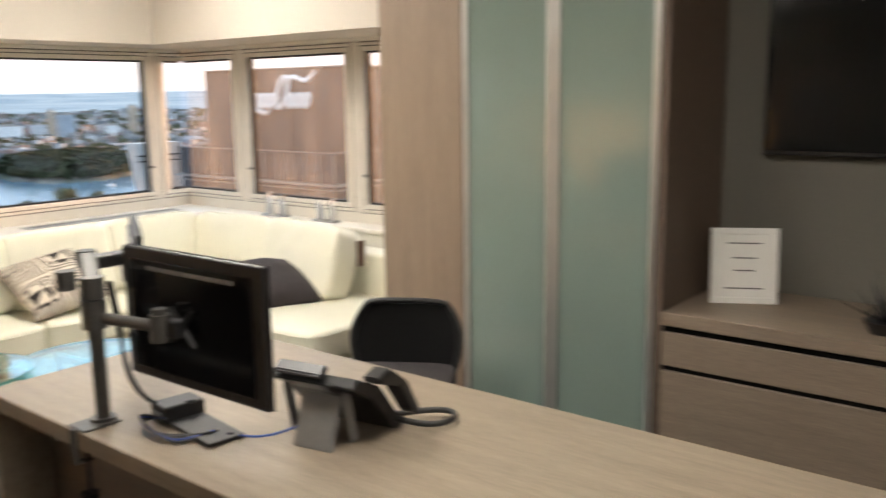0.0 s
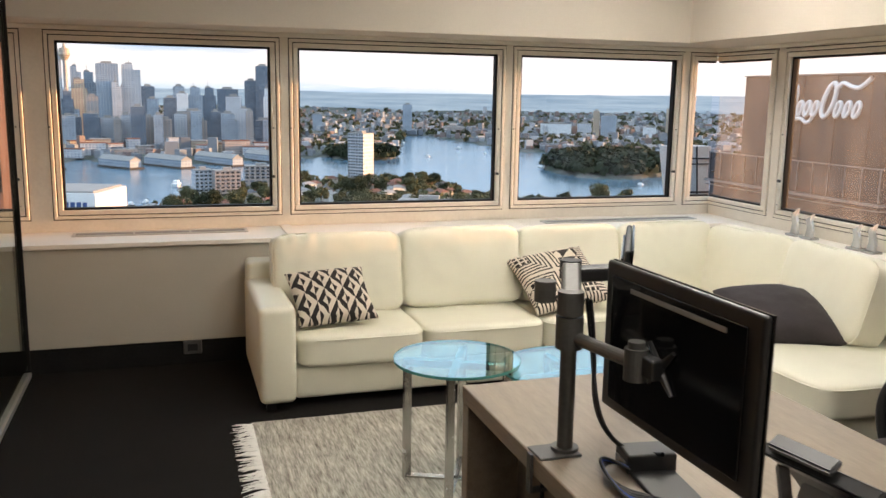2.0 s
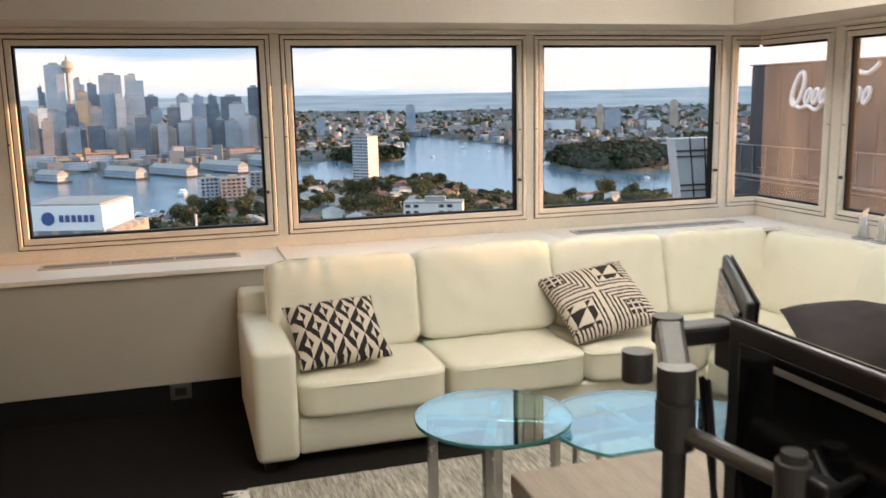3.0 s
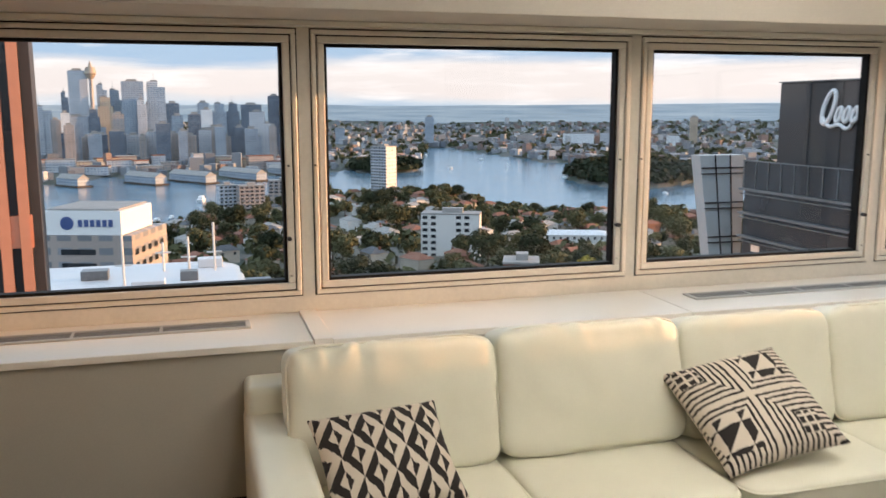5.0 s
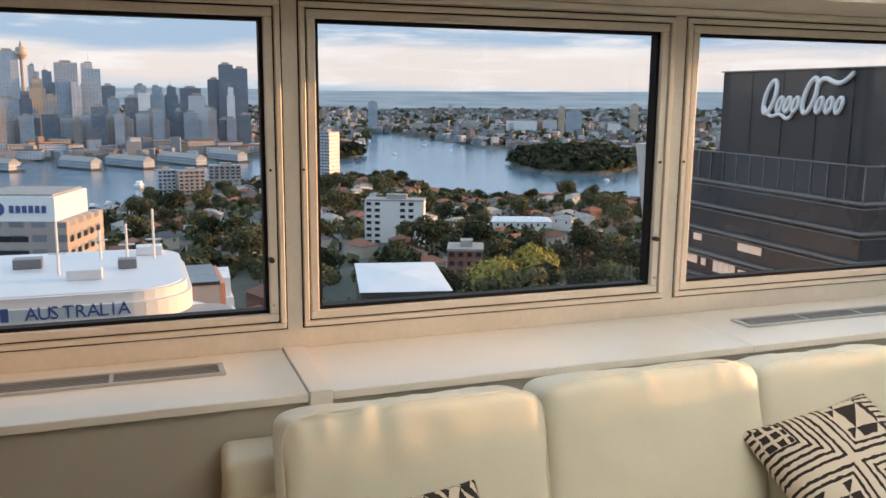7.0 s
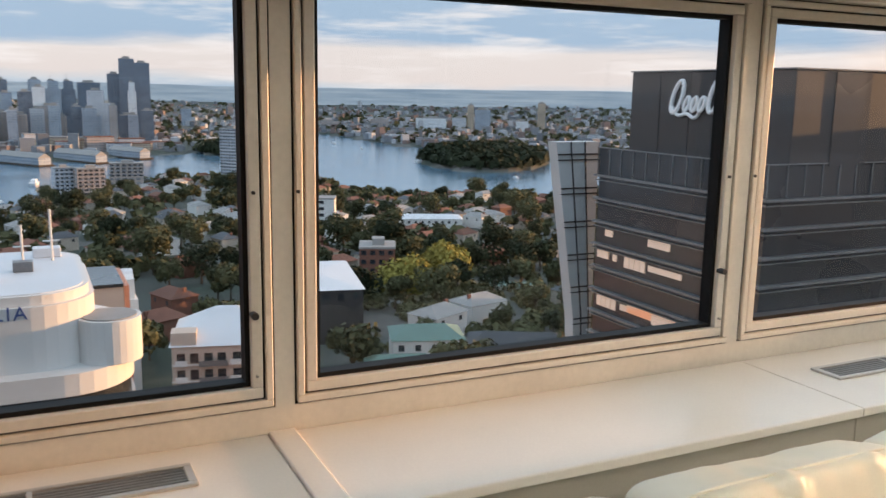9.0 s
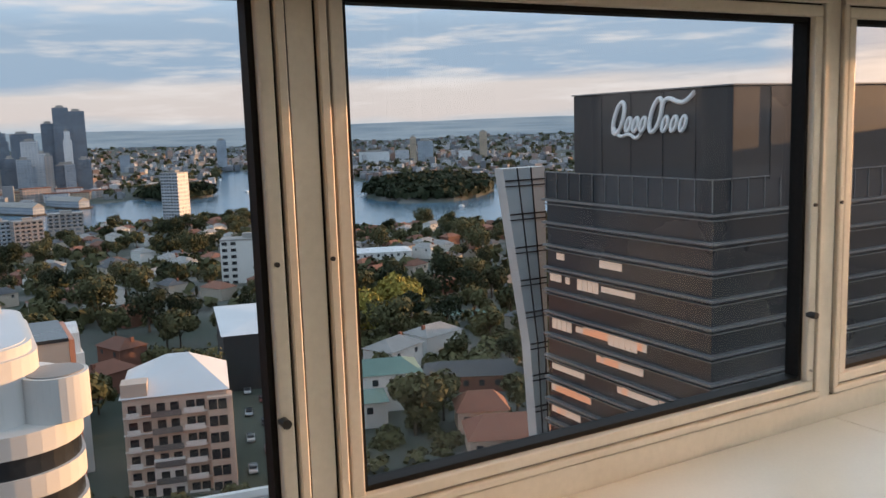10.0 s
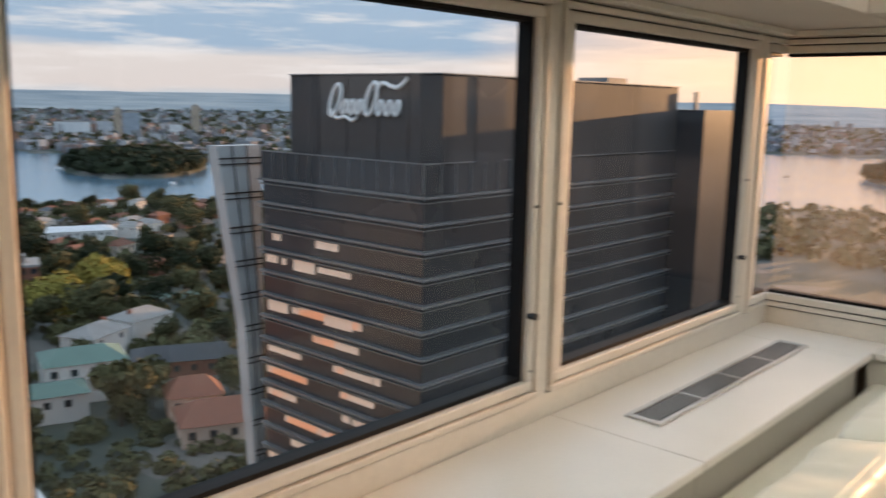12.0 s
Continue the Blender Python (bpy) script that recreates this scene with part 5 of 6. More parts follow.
for s in range(11):
    z = zt - 3.3 - s * 3.2
    for b, x in enumerate((-7.6, -5.2, -2.6, -0.2, 2.6, 4.4, 6.6, 8.3)):
        y = -dp / 2 - (1.42 if b > 5 else 1.02 if b in (2, 3) and s > 3 else 0.12)
        if wm is None:
            wm = part("window", box((-0.75, 0, 0), (0.75, 0.1, 1.9)), DARKGLASS, ho)
            o = wm
        else:
            o = new("window", wm.data)
            o.parent = ho
        o.location = (x, y, z)
    part("string_course", box((-w / 2 - 0.12, -dp / 2 - 0.3, z - 0.42), (w / 2 - 3.7, -dp / 2 - 0.01, z - 0.27)), WHITEWALL, ho)
    part("string_course", box((w / 2 + 0.01, -dp / 2 + 2.1, z - 0.42), (w / 2 + 0.25, dp / 2, z - 0.27)), WHITEWALL, ho)
    if s < 5:
        part("balcony_rail", boxes(((-4.3, -dp / 2 - 1.32, z - 0.25), (1.0, -dp / 2 - 1.24, z + 0.75)), ((-4.3, -dp / 2 - 1.3, z - 0.4), (1.0, -dp / 2 - 0.01, z - 0.26))), BANDGREY, ho)
    for x0, x1 in ((-8.6, -6.4), (1.4, 5.0)):
        bal = part("balcony", boxes(((x0, -dp / 2 - 1.2, z - 0.25), (x1, -dp / 2 - 0.01, z - 0.05)), ((x0, -dp / 2 - 1.2, z - 0.05), (x1, -dp / 2 - 1.1, z + 0.85))), WHITEWALL, ho)
    for y in (-6, -1.5, 3.5):
        if side is None:
            side = part("window", box((0, -0.7, 0), (0.12, 0.7, 1.9)), DARKGLASS, ho)
            o = side
        else:
            o = new("window", side.data)
            o.parent = ho
        o.location = (w / 2, y, z)

# dark bronze office tower with a white script sign
co = thing("dark_office_tower", "dark bronze office tower with banded glass floors and white rooftop sign", "building", at=(0, 0, 0))
part("crown", box((53.2, 52.4, -3.5), (94, 72.3, 4.0), 0.08, 1), BRONZE, co)
part("crown_panel", box((57.5, 52.32, -3.5), (61.5, 52.38, 3.9)), DARKGLASS, co)
part("crown_seam", boxes(*[((53.12, y, -3.4), (53.18, y + 0.03, 3.95)) for y in (56.2, 60, 64, 68)]), DARKGLASS, co)
part("crown_coping", boxes(((53.05, 52.25, 4.01), (94.1, 72.4, 4.12))), BANDGREY, co)
part("glass", box((51.4, 52.6, -90), (94, 74.4, -5.9)), DARKGLASS, co)
part("terrace", box((51.4, 52.6, -5.89), (94, 74.4, -5.6)), BRONZE, co)
part("parapet", boxes(((51.2, 52.4, -5.88), (51.26, 74.5, -3.3)), ((51.26, 52.4, -5.88), (94, 52.46, -3.3))), DARKGLASS, co)
part("parapet_rail", boxes(((51.14, 52.34, -3.3), (51.30, 74.5, -3.2)), ((51.30, 52.34, -3.3), (94, 52.50, -3.2))), BANDGREY, co)
for k in range(13):
    part("mullion", box((51.1, 52.4 + k * 1.82, -5.85), (51.19, 52.47 + k * 1.82, -3.31)), BANDGREY, co)
for k in range(1, 12):
    part("mullion", box((51.2 + k * 1.9, 52.3, -5.85), (51.27 + k * 1.9, 52.39, -3.31)), BANDGREY, co)
STOREY = 2.28
for s in range(32):
    z = -5.9 - s * STOREY
    for dz, th, out in ((0.0, 0.20, 0.55), (-0.5, 0.10, 0.34)):
        part("floor_band", boxes(((51.39 - out, 52.59 - out, z + dz - th), (51.39, 74.6, z + dz)), ((51.39, 52.59 - out, z + dz - th), (94, 52.59, z + dz))), BANDGREY, co)
# warm reflections and lit rooms, put on the glass as glowing panes
RL = random.Random(5)
for k in range(70):
    s = RL.choice((2, 3, 3, 5, 5, 6, 7, 8, 8, 9, 10, 10, 11, 12, 13, 14, 15, 16, 18))
    y = 55.5 + RL.random() * 17
    L = 0.6 + RL.random() ** 2 * 5.0
    z = -5.9 - s * STOREY
    part("glow_pane", box((51.32, y, z - 1.45), (51.385, min(74.0, y + L), z - 0.9 + RL.random() * 0.25)), WARMGLOW, co)
for y0, y1, s in ((61.2, 66.0, 5), (70.6, 73.8, 5), (66.5, 70.0, 3)):
    for k in range(int((y1 - y0) / 0.8)):
        part("glow_pane", box((51.31, y0 + k * 0.8, -5.9 - s * STOREY - 1.75), (51.384, y0 + k * 0.8 + 0.72, -5.9 - s * STOREY - 0.65)), WARMGLOW, co)
part("rear_block", box((94.05, 49, -90), (108, 70, 1.5)), DARKGLASS, co)
part("roof_plant", boxes(((86, 57, 4.13), (90, 61, 4.9)), ((98, 52, 1.52), (98.4, 52.4, 3.6))), BANDGREY, co)
RIB = SIGNWHITE


def ribbon(pts, r):
    tube("sign_stroke", [(53.02, 66.7 - u, v) for u, v in pts], r, RIB, co)


def oval(u, v, ru, rv, r):
    ribbon([(u + ru * math.cos(radians(t)) + 0.35 * rv * math.sin(radians(t)), v + rv * math.sin(radians(t))) for t in range(0, 361, 24)], r)


# the sign: plain white slanted ovals tied by two swashes
oval(1.25, 1.75, 0.62, 1.45, 0.20)
for u in (2.5, 3.45, 4.4):
    oval(u, 1.15, 0.3, 0.62, 0.17)
oval(6.0, 1.9, 0.62, 1.45, 0.20)
for u in (7.1, 9.2):
    oval(u, 1.15, 0.3, 0.62, 0.17)
oval(8.15, 1.15, 0.3, 0.62, 0.17)
ribbon([(0.5, 1.0), (1.2, -0.1), (2.6, 0.45), (3.6, -0.25), (4.1, 0.35)], 0.17)
ribbon([(6.7, 2.6), (7.2, 3.5), (8.6, 2.9), (9.6, 2.9), (10.5, 3.7)], 0.20)

gw = thing("glass_wing", "leaning grey glass stair wing with dark steel grid", "building", at=(0, 0, 0))
bm = bmesh.new()
zt, zb2 = -3.0, -90.0
front = [(49.2, 79, zt), (54.5, 79, zt), (54.9, 79, zb2), (53.4, 79, -40), (52.2, 79, -22)]
f = bm.faces.new([bm.verts.new(v) for v in front])
e = bmesh.ops.extrude_face_region(bm, geom=[f])
bmesh.ops.translate(bm, verts=[v for v in e["geom"] if isinstance(v, bmesh.types.BMVert)], vec=(0, 1.6, 0))
bmesh.ops.recalc_face_normals(bm, faces=bm.faces[:])
part("glass", bm, GREYGLASS, gw)
for s in range(14):
    z = zt - 1.2 - s * 3.55
    xl = 49.2 + (zt - z) * 0.158 if z > -22 else 52.2 + (-22 - z) * 0.067
    part("grid_bar", boxes(((xl + 0.05, 78.85, z - 0.16), (54.5, 78.98, z)), ((xl + 0.05, 78.85, z - 0.72), (54.5, 78.98, z - 0.60))), DARKGLASS, gw)
for q in (0.33, 0.66):
    bm = bmesh.new()
    rod(bm, (49.2 + 5.3 * q, 78.95, zt), (52.2 + 3.0 * q, 78.95, -22), 0.09, n=6)
    rod(bm, (52.2 + 3.0 * q, 78.95, -22), (53.4 + 1.8 * q, 78.95, -40), 0.09, n=6)
    part("mullion", bm, DARKGLASS, gw)


def hall(name, label, a, d, size, zt, wallm, roofm, turn=0.0, pitch=0.0):
    """A low building: walls, and a flat or pitched roof."""
    w, dp = size
    g = ground_z(a, d) - 2
    t = thing(name, label, "building", at=spot(a, d, g), turn=turn)
    h = zt - g
    part("wall", box((-w / 2, -dp / 2, 0), (w / 2, dp / 2, h)), wallm, t)
    bm = bmesh.new()
    o = 0.5
    p = [bm.verts.new(v) for v in ((-w / 2 - o, -dp / 2 - o, h), (w / 2 + o, -dp / 2 - o, h), (w / 2 + o, dp / 2 + o, h), (-w / 2 - o, dp / 2 + o, h), (-w / 2 + dp * 0.3, 0, h + 0.4 + pitch), (w / 2 - dp * 0.3, 0, h + 0.4 + pitch))]
    for f in ((0, 1, 5, 4), (1, 2, 5), (2, 3, 4, 5), (3, 0, 4), (0, 3, 2, 1)):
        bm.faces.new([p[i] for i in f])
    part("roof", bm, roofm, t)
    wn = None
    for k in range(int(w / 4)):
        if wn is None:
            wn = part("window", box((-0.7, -0.1, 0), (0.7, 0.02, 1.5)), DARKGLASS, t)
            ob = wn
        else:
            ob = new("window", wn.data)
            ob.parent = t
        ob.location = (-w / 2 + 2 + 4 * k, -dp / 2, h - 2.6)
    return t


hall("flat_roofed_hall", "hall with a broad white sheet roof and dark walls", 16.9, 245, (24, 40), -50.0, BRONZE, ROOFWHITE, -12, 0.6)
hall("market_hall", "long low hall with white roof near the shore", 24.6, 520, (42, 20), -72, WHITEWALL, ROOFWHITE, -20, 1.5)
hall("school_hall", "teal roofed hall with pale walls", 24.6, 205, (17, 13), -56, WHITEWALL, ROOFGREEN, -18, 2.0)
hall("school_hall", "lower teal roofed wing with pale walls", 22.6, 192, (14, 10), -59, WHITEWALL, ROOFGREEN, -18, 1.0)
hall("low_shed", "dark roofed brick shed with white gutter", 31.0, 218, (26, 13), -61, BRICKRED, ROOFSLATE, -28, 2.0)
hall("green_roof_hall", "brick hall with a pale green roof", 30.2, 320, (24, 12), -70, BRICKRED, ROOFGREEN, -28, 2.0)
hall("slate_church", "old stone church with steep slate roof", 30.0, 420, (40, 14), -78, BARK, ROOFSLATE, -20, 7.0)
hall("slate_church", "old stone hall with steep slate roof", 33.5, 400, (26, 14), -76, BARK, ROOFSLATE, 40, 7.0)
hall("villa", "pale villa with red hipped roof", 33.0, 172, (17, 12), -60.5, SALMON, ROOFTILE, -25, 3.0)
hall("villa", "villa with red hipped roof and dormer", 31.2, 186, (11, 9), -60, SALMON, ROOFTILE, -25, 3.0)


# ---- houses and trees of the suburb ----
def make_house(wallm, roofm, w, d, h, label):
    t = thing("house", label, "house", "suburb houses", at=(0, 0, -500))
    part("wall", box((-w / 2, -d / 2, -3), (w / 2, d / 2, h)), wallm, t)
    bm = bmesh.new()
    o, r = 0.5, 2.4
    p = [bm.verts.new(v) for v in ((-w / 2 - o, -d / 2 - o, h), (w / 2 + o, -d / 2 - o, h), (w / 2 + o, d / 2 + o, h), (-w / 2 - o, d / 2 + o, h), (-w * 0.22, 0, h + r), (w * 0.22, 0, h + r))]
    for f in ((0, 1, 5, 4), (1, 2, 5), (2, 3, 4, 5), (3, 0, 4), (0, 3, 2, 1)):
        bm.faces.new([p[i] for i in f])
    part("roof", bm, roofm, t)
    part("window", boxes(*[((x - 0.6, -d / 2 - 0.08, h - 2.2), (x + 0.6, -d / 2 - 0.01, h - 0.9)) for x in (-w * 0.28,)]), DARKGLASS, t)
    part("window", boxes(*[((x - 0.6, -d / 2 - 0.08, h - 2.2), (x + 0.6, -d / 2 - 0.01, h - 0.9)) for x in (w * 0.28,)]), DARKGLASS, t)
    part("chimney", box((w * 0.3, 0.5, h), (w * 0.3 + 0.9, 1.4, h + 2.6)), BRICKRED, t)
    return t


def tree_crown(seed, r, h, n, leaf):
    """Many small leaf clumps spread over uneven lobes, with gaps."""
    rr = random.Random(seed)
    lobes = [(Vector((rr.uniform(-0.55, 0.55) * r, rr.uniform(-0.55, 0.55) * r, h * rr.uniform(0.45, 0.88))), r * rr.uniform(0.35, 0.6)) for _ in range(8)]
    vs, fs = [], []
    for _ in range(n):
        c, lr = rr.choice(lobes)
        v = Vector((rr.gauss(0, 1), rr.gauss(0, 1), rr.gauss(0, 0.8))).normalized()
        q = c + v * lr * rr.uniform(0.7, 1.05)
        a = Vector((rr.gauss(0, 1), rr.gauss(0, 1), rr.gauss(0, 1))).normalized()
        b = a.cross(v).normalized() if a.cross(v).length > 0.01 else Vector((1, 0, 0))
        s = leaf * rr.uniform(0.6, 1.3)
        i = len(vs)
        vs += [q + a * s, q + b * s, q - a * s * 0.9, q - b * s]
        fs.append((i, i + 1, i + 2, i + 3))
    return vs, fs


def make_tree(seed, r, h, leaf_mat, n, leaf, label, name="tree"):
    t = thing(name, label, "tree", "suburb trees", at=(0, 0, -500))
    bm = bmesh.new()
    rod(bm, (0, 0, -2), (0, 0, h * 0.5), r * 0.07, r * 0.04, 7)
    for k in range(4):
        a = 1.6 * k + seed
        rod(bm, (0, 0, h * (0.3 + 0.05 * k)), (r * 0.5 * math.cos(a), r * 0.5 * math.sin(a), h * 0.68), r * 0.035, r * 0.015, 5)
    part("trunk", bm, BARK, t)
    vs, fs = tree_crown(seed, r, h, n, leaf)
    me = bpy.data.meshes.new("crown")
    me.from_pydata([tuple(v) for v in vs], [], fs)
    me.materials.append(leaf_mat)
    c = new("crown", me)
    c.parent = t
    return t


HOUSES = [make_house(HOUSEWALL, ROOFTILE, 13, 9, 5.5, "two storey house with red tiled roof"), make_house(HOUSEWALL, ROOFSLATE, 11, 9, 6.5, "terrace house with grey slate roof"), make_house(WHITEWALL, ROOFGREY, 14, 10, 7, "pale rendered house with grey roof"), make_house(BRICKRED, ROOFTILE, 12, 9, 6, "brick house with terracotta roof")]
TREES = [make_tree(s, r, h, LEAF, 1100, 0.62, "dark green broadleaf tree among the houses") for s, r, h in ((1, 6.5, 13), (2, 5.0, 12), (3, 8.0, 15), (4, 5.5, 10))]
gold = make_tree(8, 11.5, 15, LEAFGOLD, 4200, 0.6, "broad yellow-green willow tree in the park", "willow_tree")
gold.matrix_world = pose(*spot(26.3, 318, ground_z(26.3, 318)))
g2 = copy_thing(gold, pose(*spot(22.9, 300, ground_z(22.9, 300) - 3), 0, 0, 80))
RT = random.Random(21)
houses, trees = list(HOUSES), list(TREES)
used = []


def free(x, y, r):
    for a, b, q in used:
        if (a - x) ** 2 + (b - y) ** 2 < (r + q) ** 2:
            return False
    used.append((x, y, r))
    return True


for a, d, r in ((16.8, 435, 18), (12.2, 935, 16), (1.9, 785, 10), (3.4, 775, 14), (21.8, 305, 9), (26.3, 318, 9), (22.9, 300, 8), (11.1, 168, 24), (16.9, 245, 25), (24.6, 520, 24), (24.6, 205, 11), (23, 190, 9), (31, 215, 14), (30.2, 320, 14), (30, 420, 20), (33.5, 400, 16), (33, 168, 11), (31.6, 182, 7), (-5.3, 275, 22), (2.8, 192, 14), (3.7, 132, 8), (5.6, 855, 16)):
    x, y, _ = spot(a, d)
    used.append((x, y, r))
for a, d, r in ((31.5, 152, 16), (27.0, 160, 14)):
    x, y, _ = spot(a, d)
    used.append((x, y, r))
n_h = n_t = 0
while n_h < 210:
    a = RT.uniform(-2, 36)
    d = 230 + 720 * RT.random() ** 0.8
    if d > along(NEAR_SHORE, a) - 45:
        continue
    x, y, _ = spot(a, d)
    if free(x, y, 8.0):
        m = pose(x, y, ground_z(a, d), 0, 0, RT.choice((20, 110, 200, 290)) + RT.uniform(-8, 8))
        if n_h < 4:
            HOUSES[n_h].matrix_world = m
        else:
            copy_thing(HOUSES[n_h % 4], m)
    n_h += 1
while n_t < 430:
    a = RT.uniform(-3, 37)
    d = 150 + 850 * RT.random() ** 1.5
    if d > along(NEAR_SHORE, a) - 14:
        continue
    x, y, _ = spot(a, d)
    if free(x, y, 3.2):
        s = RT.uniform(0.7, 1.25)
        m = pose(x, y, ground_z(a, d), 0, 0, RT.uniform(0, 360))
        if n_t < 4:
            TREES[n_t].matrix_world = m
        else:
            t = copy_thing(TREES[n_t % 4], m)
            t.scale = (s, s, s)
    n_t += 1


def woods(name, label, count, place, size, leaf, clumps=14):
    """Far woodland as one mass of leaf clumps."""
    rr = random.Random(len(name) + count)
    vs, fs = [], []
    for _ in range(count):
        p = place(rr)
        if p is None:
            continue
        s = size * rr.uniform(0.6, 1.3)
        for _ in range(clumps):
            v = Vector((rr.gauss(0, 1), rr.gauss(0, 1), abs(rr.gauss(0, 0.9)))).normalized()
            q = Vector(p) + Vector((v.x * s, v.y * s, v.z * s * 1.1 + s * 0.2))
            a = Vector((rr.gauss(0, 1), rr.gauss(0, 1), rr.gauss(0, 1))).normalized()
            b = a.cross(v)
            if b.length < 0.05:
                continue
            b.normalize()
            k = s * leaf
            i = len(vs)
            vs += [q + a * k, q + b * k, q - a * k, q - b * k]
            fs.append((i, i + 1, i + 2, i + 3))
    me = bpy.data.meshes.new(name)
    me.from_pydata([tuple(v) for v in vs], [], fs)
    me.materials.append(LEAF)
    return tagged(new(name, me), label, "trees", kind="stuff")


def on_far(rr):
    a = rr.uniform(-12, 80)
    d = along(FAR_SHORE, a) + 20 + 2700 * rr.random() ** 1.3
    if (-9 < a < 8 and d < 1900) or d > 3800:
        return None
    return spot(a, d, ground_z(a, d))


def on_island(rr):
    ia, idist, ra, rd = rr.choice(((28.4, 1330, 4.1, 172), (28.4, 1330, 4.1, 172), (77.0, 1500, 2.9, 152), (12.2, 1480, 2.1, 84)))
    q, t = rr.random() ** 0.42 * 1.0, rr.random() * 6.283
    a, d = ia + ra * q * math.cos(t), idist + rd * q * math.sin(t)
    return spot(a, d, ground_z(a, d))


def on_near(rr):
    a = rr.uniform(-3, 82)
    s = along(NEAR_SHORE, a)
    d = s - 12 - rr.random() ** 2 * (s - 330)
    if a > 36:
        d = s - rr.random() * 500
    x, y, _ = spot(a, d)
    for ux, uy, r in used[:22]:
        if (ux - x) ** 2 + (uy - y) ** 2 < (r + 5) ** 2:
            return None
    return spot(a, d, ground_z(a, d))


def in_gardens(rr):
    a, d = rr.uniform(20, 38), rr.uniform(175, 340)
    x, y, _ = spot(a, d)
    for ux, uy, r in used[:22]:
        if (ux - x) ** 2 + (uy - y) ** 2 < (r + 3) ** 2:
            return None
    return spot(a, d, ground_z(a, d))


woods("garden_trees", "dark and rusty garden trees and shrubs around the villas", 430, in_gardens, 2.7, 0.30, 50)
def in_front_gardens(rr):
    a, d = rr.uniform(4, 37), rr.uniform(112, 178)
    x, y, _ = spot(a, d)
    if math.hypot(x - 33.5, y - 172) < 16 or 15 < a < 17.6:
        return None
    return spot(a, d, ground_z(a, d) - 0.3)


woods("shrubs", "low dark and rusty shrubs in the gardens below", 330, in_front_gardens, 1.7, 0.32, 40)
woods("far_woods", "dark green trees over the far suburbs", 2300, on_far, 9, 0.5)
woods("island_woods", "dense dark trees on the harbour islands", 1300, on_island, 9, 0.5)
woods("shore_woods", "dark trees between the houses of the near shore", 1500, on_near, 5.0, 0.45)

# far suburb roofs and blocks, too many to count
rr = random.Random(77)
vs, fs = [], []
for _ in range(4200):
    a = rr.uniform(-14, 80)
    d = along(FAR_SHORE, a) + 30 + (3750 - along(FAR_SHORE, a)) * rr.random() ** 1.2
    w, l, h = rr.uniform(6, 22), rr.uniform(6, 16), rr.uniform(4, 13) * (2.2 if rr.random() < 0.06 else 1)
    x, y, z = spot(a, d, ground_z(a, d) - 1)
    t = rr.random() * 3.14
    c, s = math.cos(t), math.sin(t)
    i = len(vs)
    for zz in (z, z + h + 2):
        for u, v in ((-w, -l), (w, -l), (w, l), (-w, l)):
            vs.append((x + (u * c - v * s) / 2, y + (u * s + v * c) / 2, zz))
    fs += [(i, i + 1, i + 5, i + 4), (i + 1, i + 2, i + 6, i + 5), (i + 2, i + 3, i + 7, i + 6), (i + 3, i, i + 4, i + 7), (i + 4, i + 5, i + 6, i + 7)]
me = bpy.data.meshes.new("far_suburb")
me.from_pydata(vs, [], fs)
# bluish greys in the base colours stand in for haze over the distance
FARMIX = bpy.data.materials.new("hazed_far_roofs_and_walls")
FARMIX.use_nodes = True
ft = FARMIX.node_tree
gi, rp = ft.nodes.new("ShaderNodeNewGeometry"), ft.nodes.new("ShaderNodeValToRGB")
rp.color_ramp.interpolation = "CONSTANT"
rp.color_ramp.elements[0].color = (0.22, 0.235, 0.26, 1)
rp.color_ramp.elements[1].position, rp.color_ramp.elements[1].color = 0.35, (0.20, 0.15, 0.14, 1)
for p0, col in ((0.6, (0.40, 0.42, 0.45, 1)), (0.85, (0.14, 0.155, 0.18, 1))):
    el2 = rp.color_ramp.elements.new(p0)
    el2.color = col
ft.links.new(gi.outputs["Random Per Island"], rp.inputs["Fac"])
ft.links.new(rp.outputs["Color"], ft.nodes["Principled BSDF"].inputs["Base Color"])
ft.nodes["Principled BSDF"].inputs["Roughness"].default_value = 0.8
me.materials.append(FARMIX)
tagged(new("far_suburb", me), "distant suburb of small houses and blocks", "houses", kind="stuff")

# the ridge that closes the distance, its haze painted as a glowing bluish colour
HAZE = bpy.data.materials.new("ridge_haze_glow")
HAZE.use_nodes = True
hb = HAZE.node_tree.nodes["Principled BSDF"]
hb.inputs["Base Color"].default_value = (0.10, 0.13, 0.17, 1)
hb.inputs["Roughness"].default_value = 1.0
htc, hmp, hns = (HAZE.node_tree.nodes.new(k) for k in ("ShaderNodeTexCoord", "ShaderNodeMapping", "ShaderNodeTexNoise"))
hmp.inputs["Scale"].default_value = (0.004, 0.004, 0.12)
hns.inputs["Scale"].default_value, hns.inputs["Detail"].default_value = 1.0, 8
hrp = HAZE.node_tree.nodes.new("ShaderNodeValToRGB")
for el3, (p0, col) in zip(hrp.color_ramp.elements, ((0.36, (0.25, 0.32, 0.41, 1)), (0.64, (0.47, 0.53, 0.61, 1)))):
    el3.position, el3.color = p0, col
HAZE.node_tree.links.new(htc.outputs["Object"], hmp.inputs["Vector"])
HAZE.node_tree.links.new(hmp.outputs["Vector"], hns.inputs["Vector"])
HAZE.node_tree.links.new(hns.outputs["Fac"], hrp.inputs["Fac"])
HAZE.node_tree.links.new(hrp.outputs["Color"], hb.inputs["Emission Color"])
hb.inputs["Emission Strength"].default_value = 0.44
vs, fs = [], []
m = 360
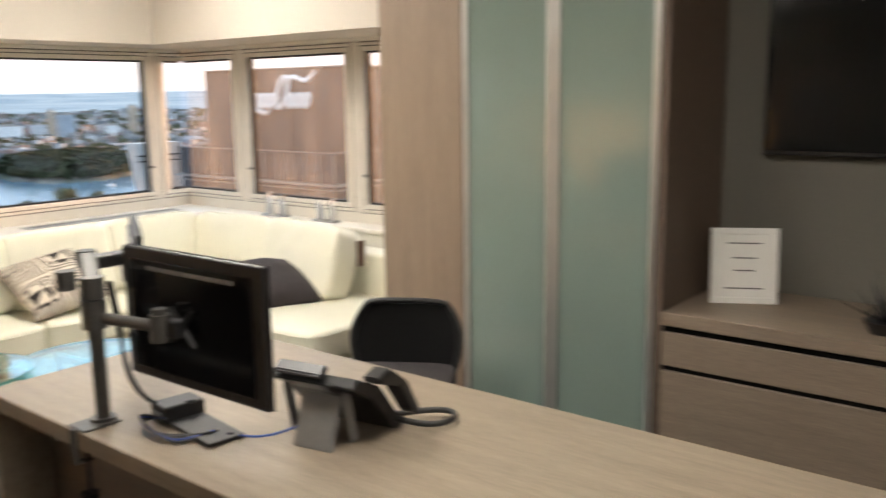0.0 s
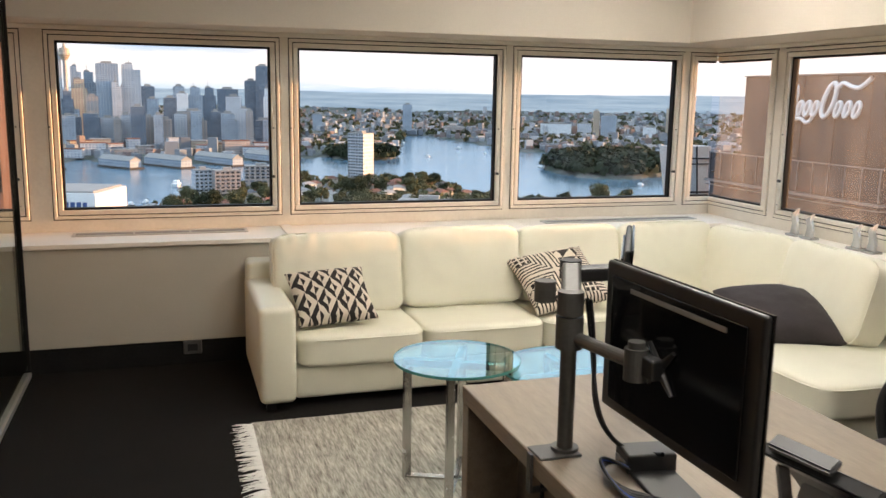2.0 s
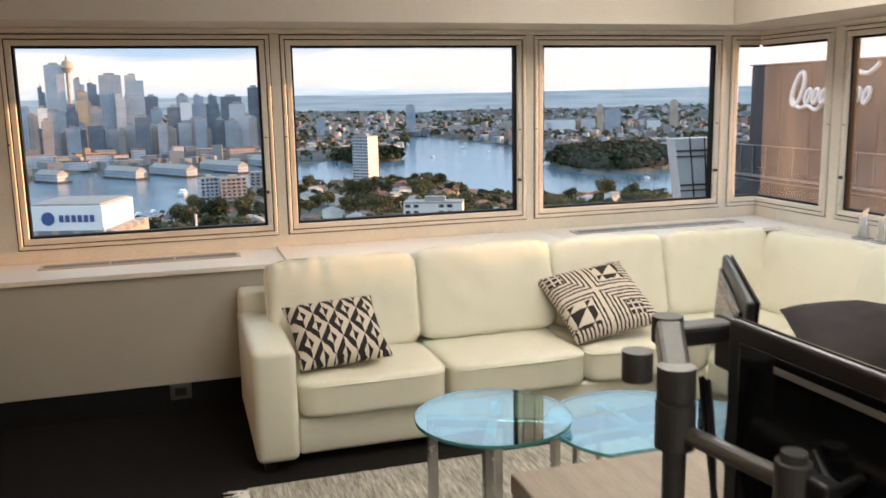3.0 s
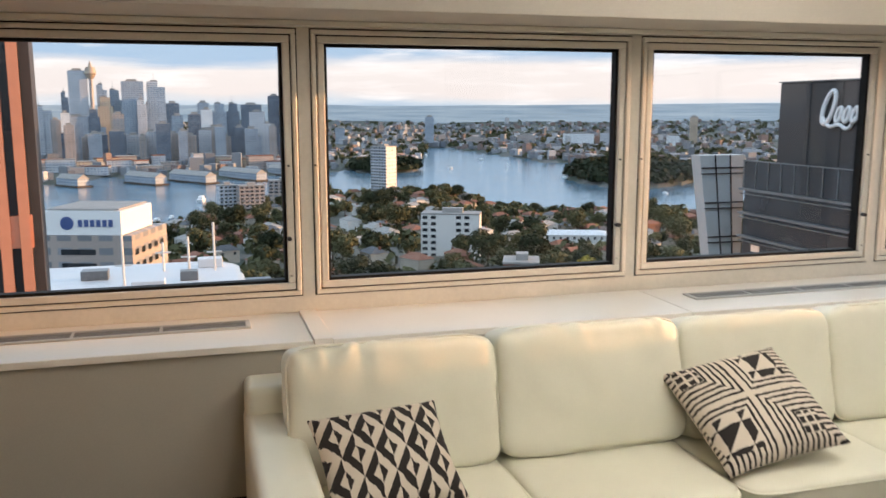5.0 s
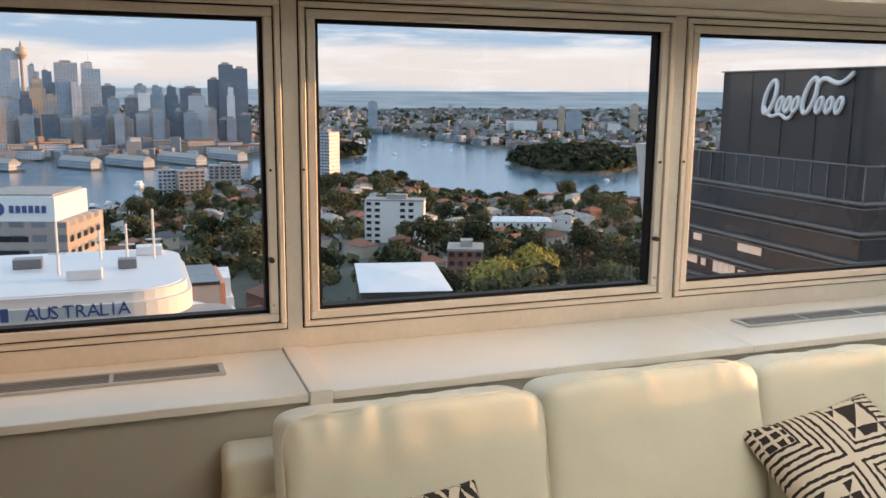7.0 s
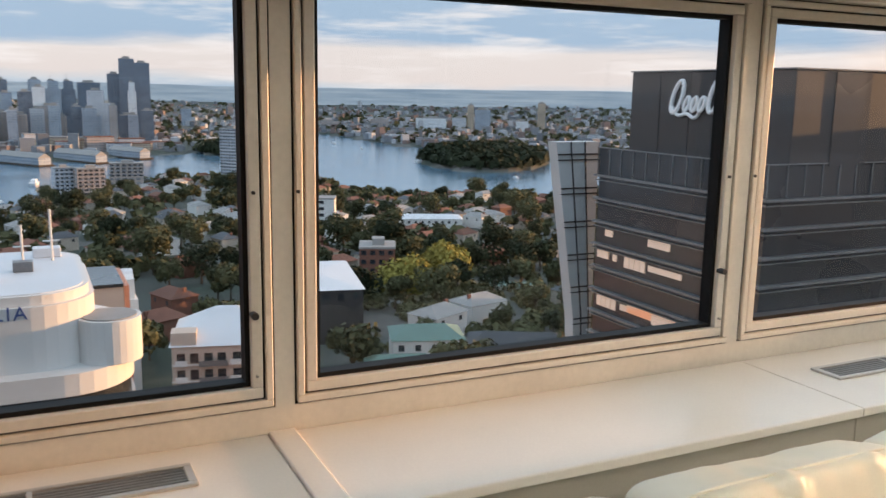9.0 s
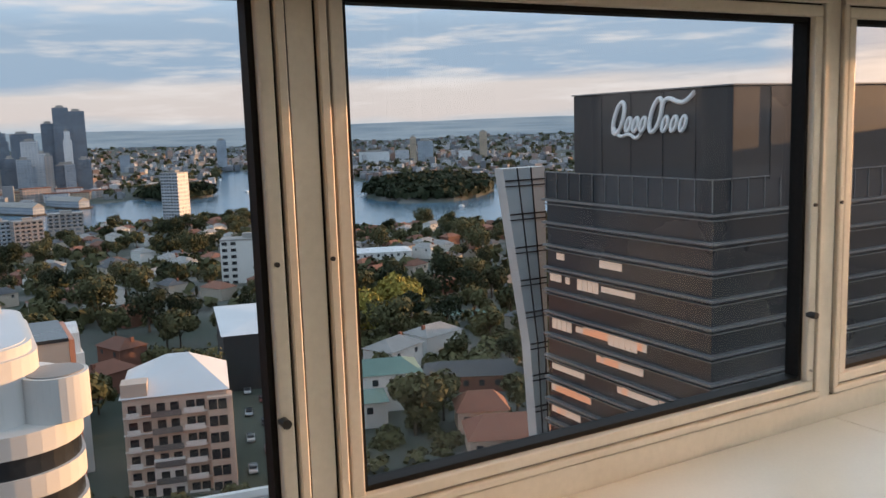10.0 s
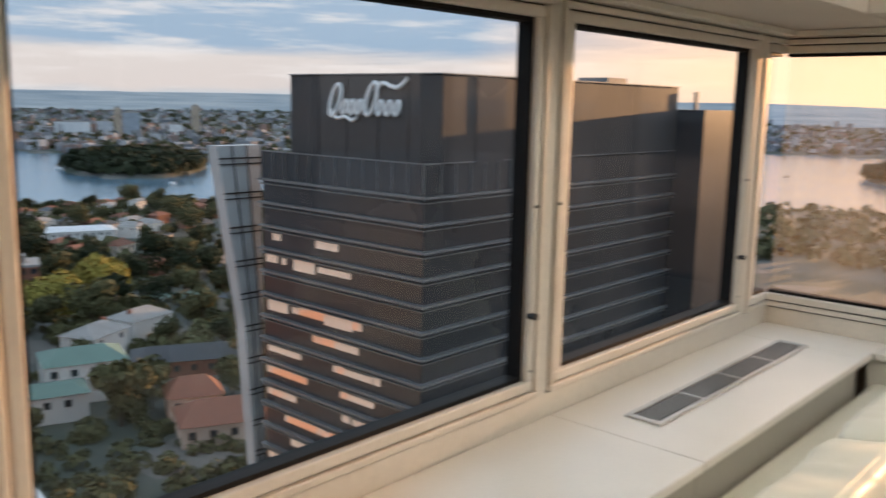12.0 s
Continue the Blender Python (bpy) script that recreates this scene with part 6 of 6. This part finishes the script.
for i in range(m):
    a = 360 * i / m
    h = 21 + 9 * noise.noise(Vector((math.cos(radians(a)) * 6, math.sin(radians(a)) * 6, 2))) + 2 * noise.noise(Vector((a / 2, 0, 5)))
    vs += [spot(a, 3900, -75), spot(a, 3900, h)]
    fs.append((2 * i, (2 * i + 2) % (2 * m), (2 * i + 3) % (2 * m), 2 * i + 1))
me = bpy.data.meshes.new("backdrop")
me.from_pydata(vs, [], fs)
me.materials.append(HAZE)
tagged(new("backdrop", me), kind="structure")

fb = thing("flat_roofed_block", "low office block with grey flat roof and white parapet", "building", at=(14.5, 62, 0), turn=-9)
part("wall", box((-10, -11, -70), (10, 11, -28.8)), HOUSEWALL, fb)
part("roof", box((-9.6, -10.6, -28.79), (9.6, 10.6, -28.5)), ROOFGREY, fb)
part("parapet", boxes(((-10.1, 10.6, -28.8), (10.1, 11.1, -27.9)), ((-10.1, -11.1, -28.8), (10.1, -10.6, -27.9)), ((-10.1, -10.6, -28.8), (-9.6, 10.6, -27.9)), ((9.6, -10.6, -28.8), (10.1, 10.6, -27.9))), WHITEWALL, fb)
for k, x in enumerate((-6, -1, 4)):
    part("roof_plant", box((x, -2 + k, -28.5), (x + 1.6, 0.5 + k, -27.4), 0.05, 1), BANDGREY, fb)

# cars parked along the street beside the apartment house
PAINTS = [material("car_paint", c, 0.3, vary=0.05, bump=0, coat=0.5) for c in ((0.6, 0.6, 0.62), (0.03, 0.03, 0.035), (0.45, 0.46, 0.48), (0.12, 0.02, 0.02))]
for k in range(9):
    a, d = 15.6 + 0.12 * (k % 2), 150 + k * 9.0
    x, y, _ = spot(a, d)
    car = thing("parked_car", "car parked at the roadside", "car", "parked cars", at=(x + (3.2 if k % 2 else 0), y, ground_z(a, d) + 0.1), turn=-15)
    body = bmesh.new()
    cube(body, (-0.88, -2.2, 0.3), (0.88, 2.2, 0.85), 0.15, 2)
    part("body", body, PAINTS[k % 4], car)
    part("cabin", box((-0.76, -1.3, 0.84), (0.76, 1.0, 1.42), 0.22, 2), DARKGLASS, car)
    for wx in (-0.8, 0.8):
        for wy in (-1.4, 1.4):
            bm = bmesh.new()
            rod(bm, (wx - 0.1, wy, 0.32), (wx + 0.1, wy, 0.32), 0.32, n=12)
            part("wheel", bm, BLACK, car)
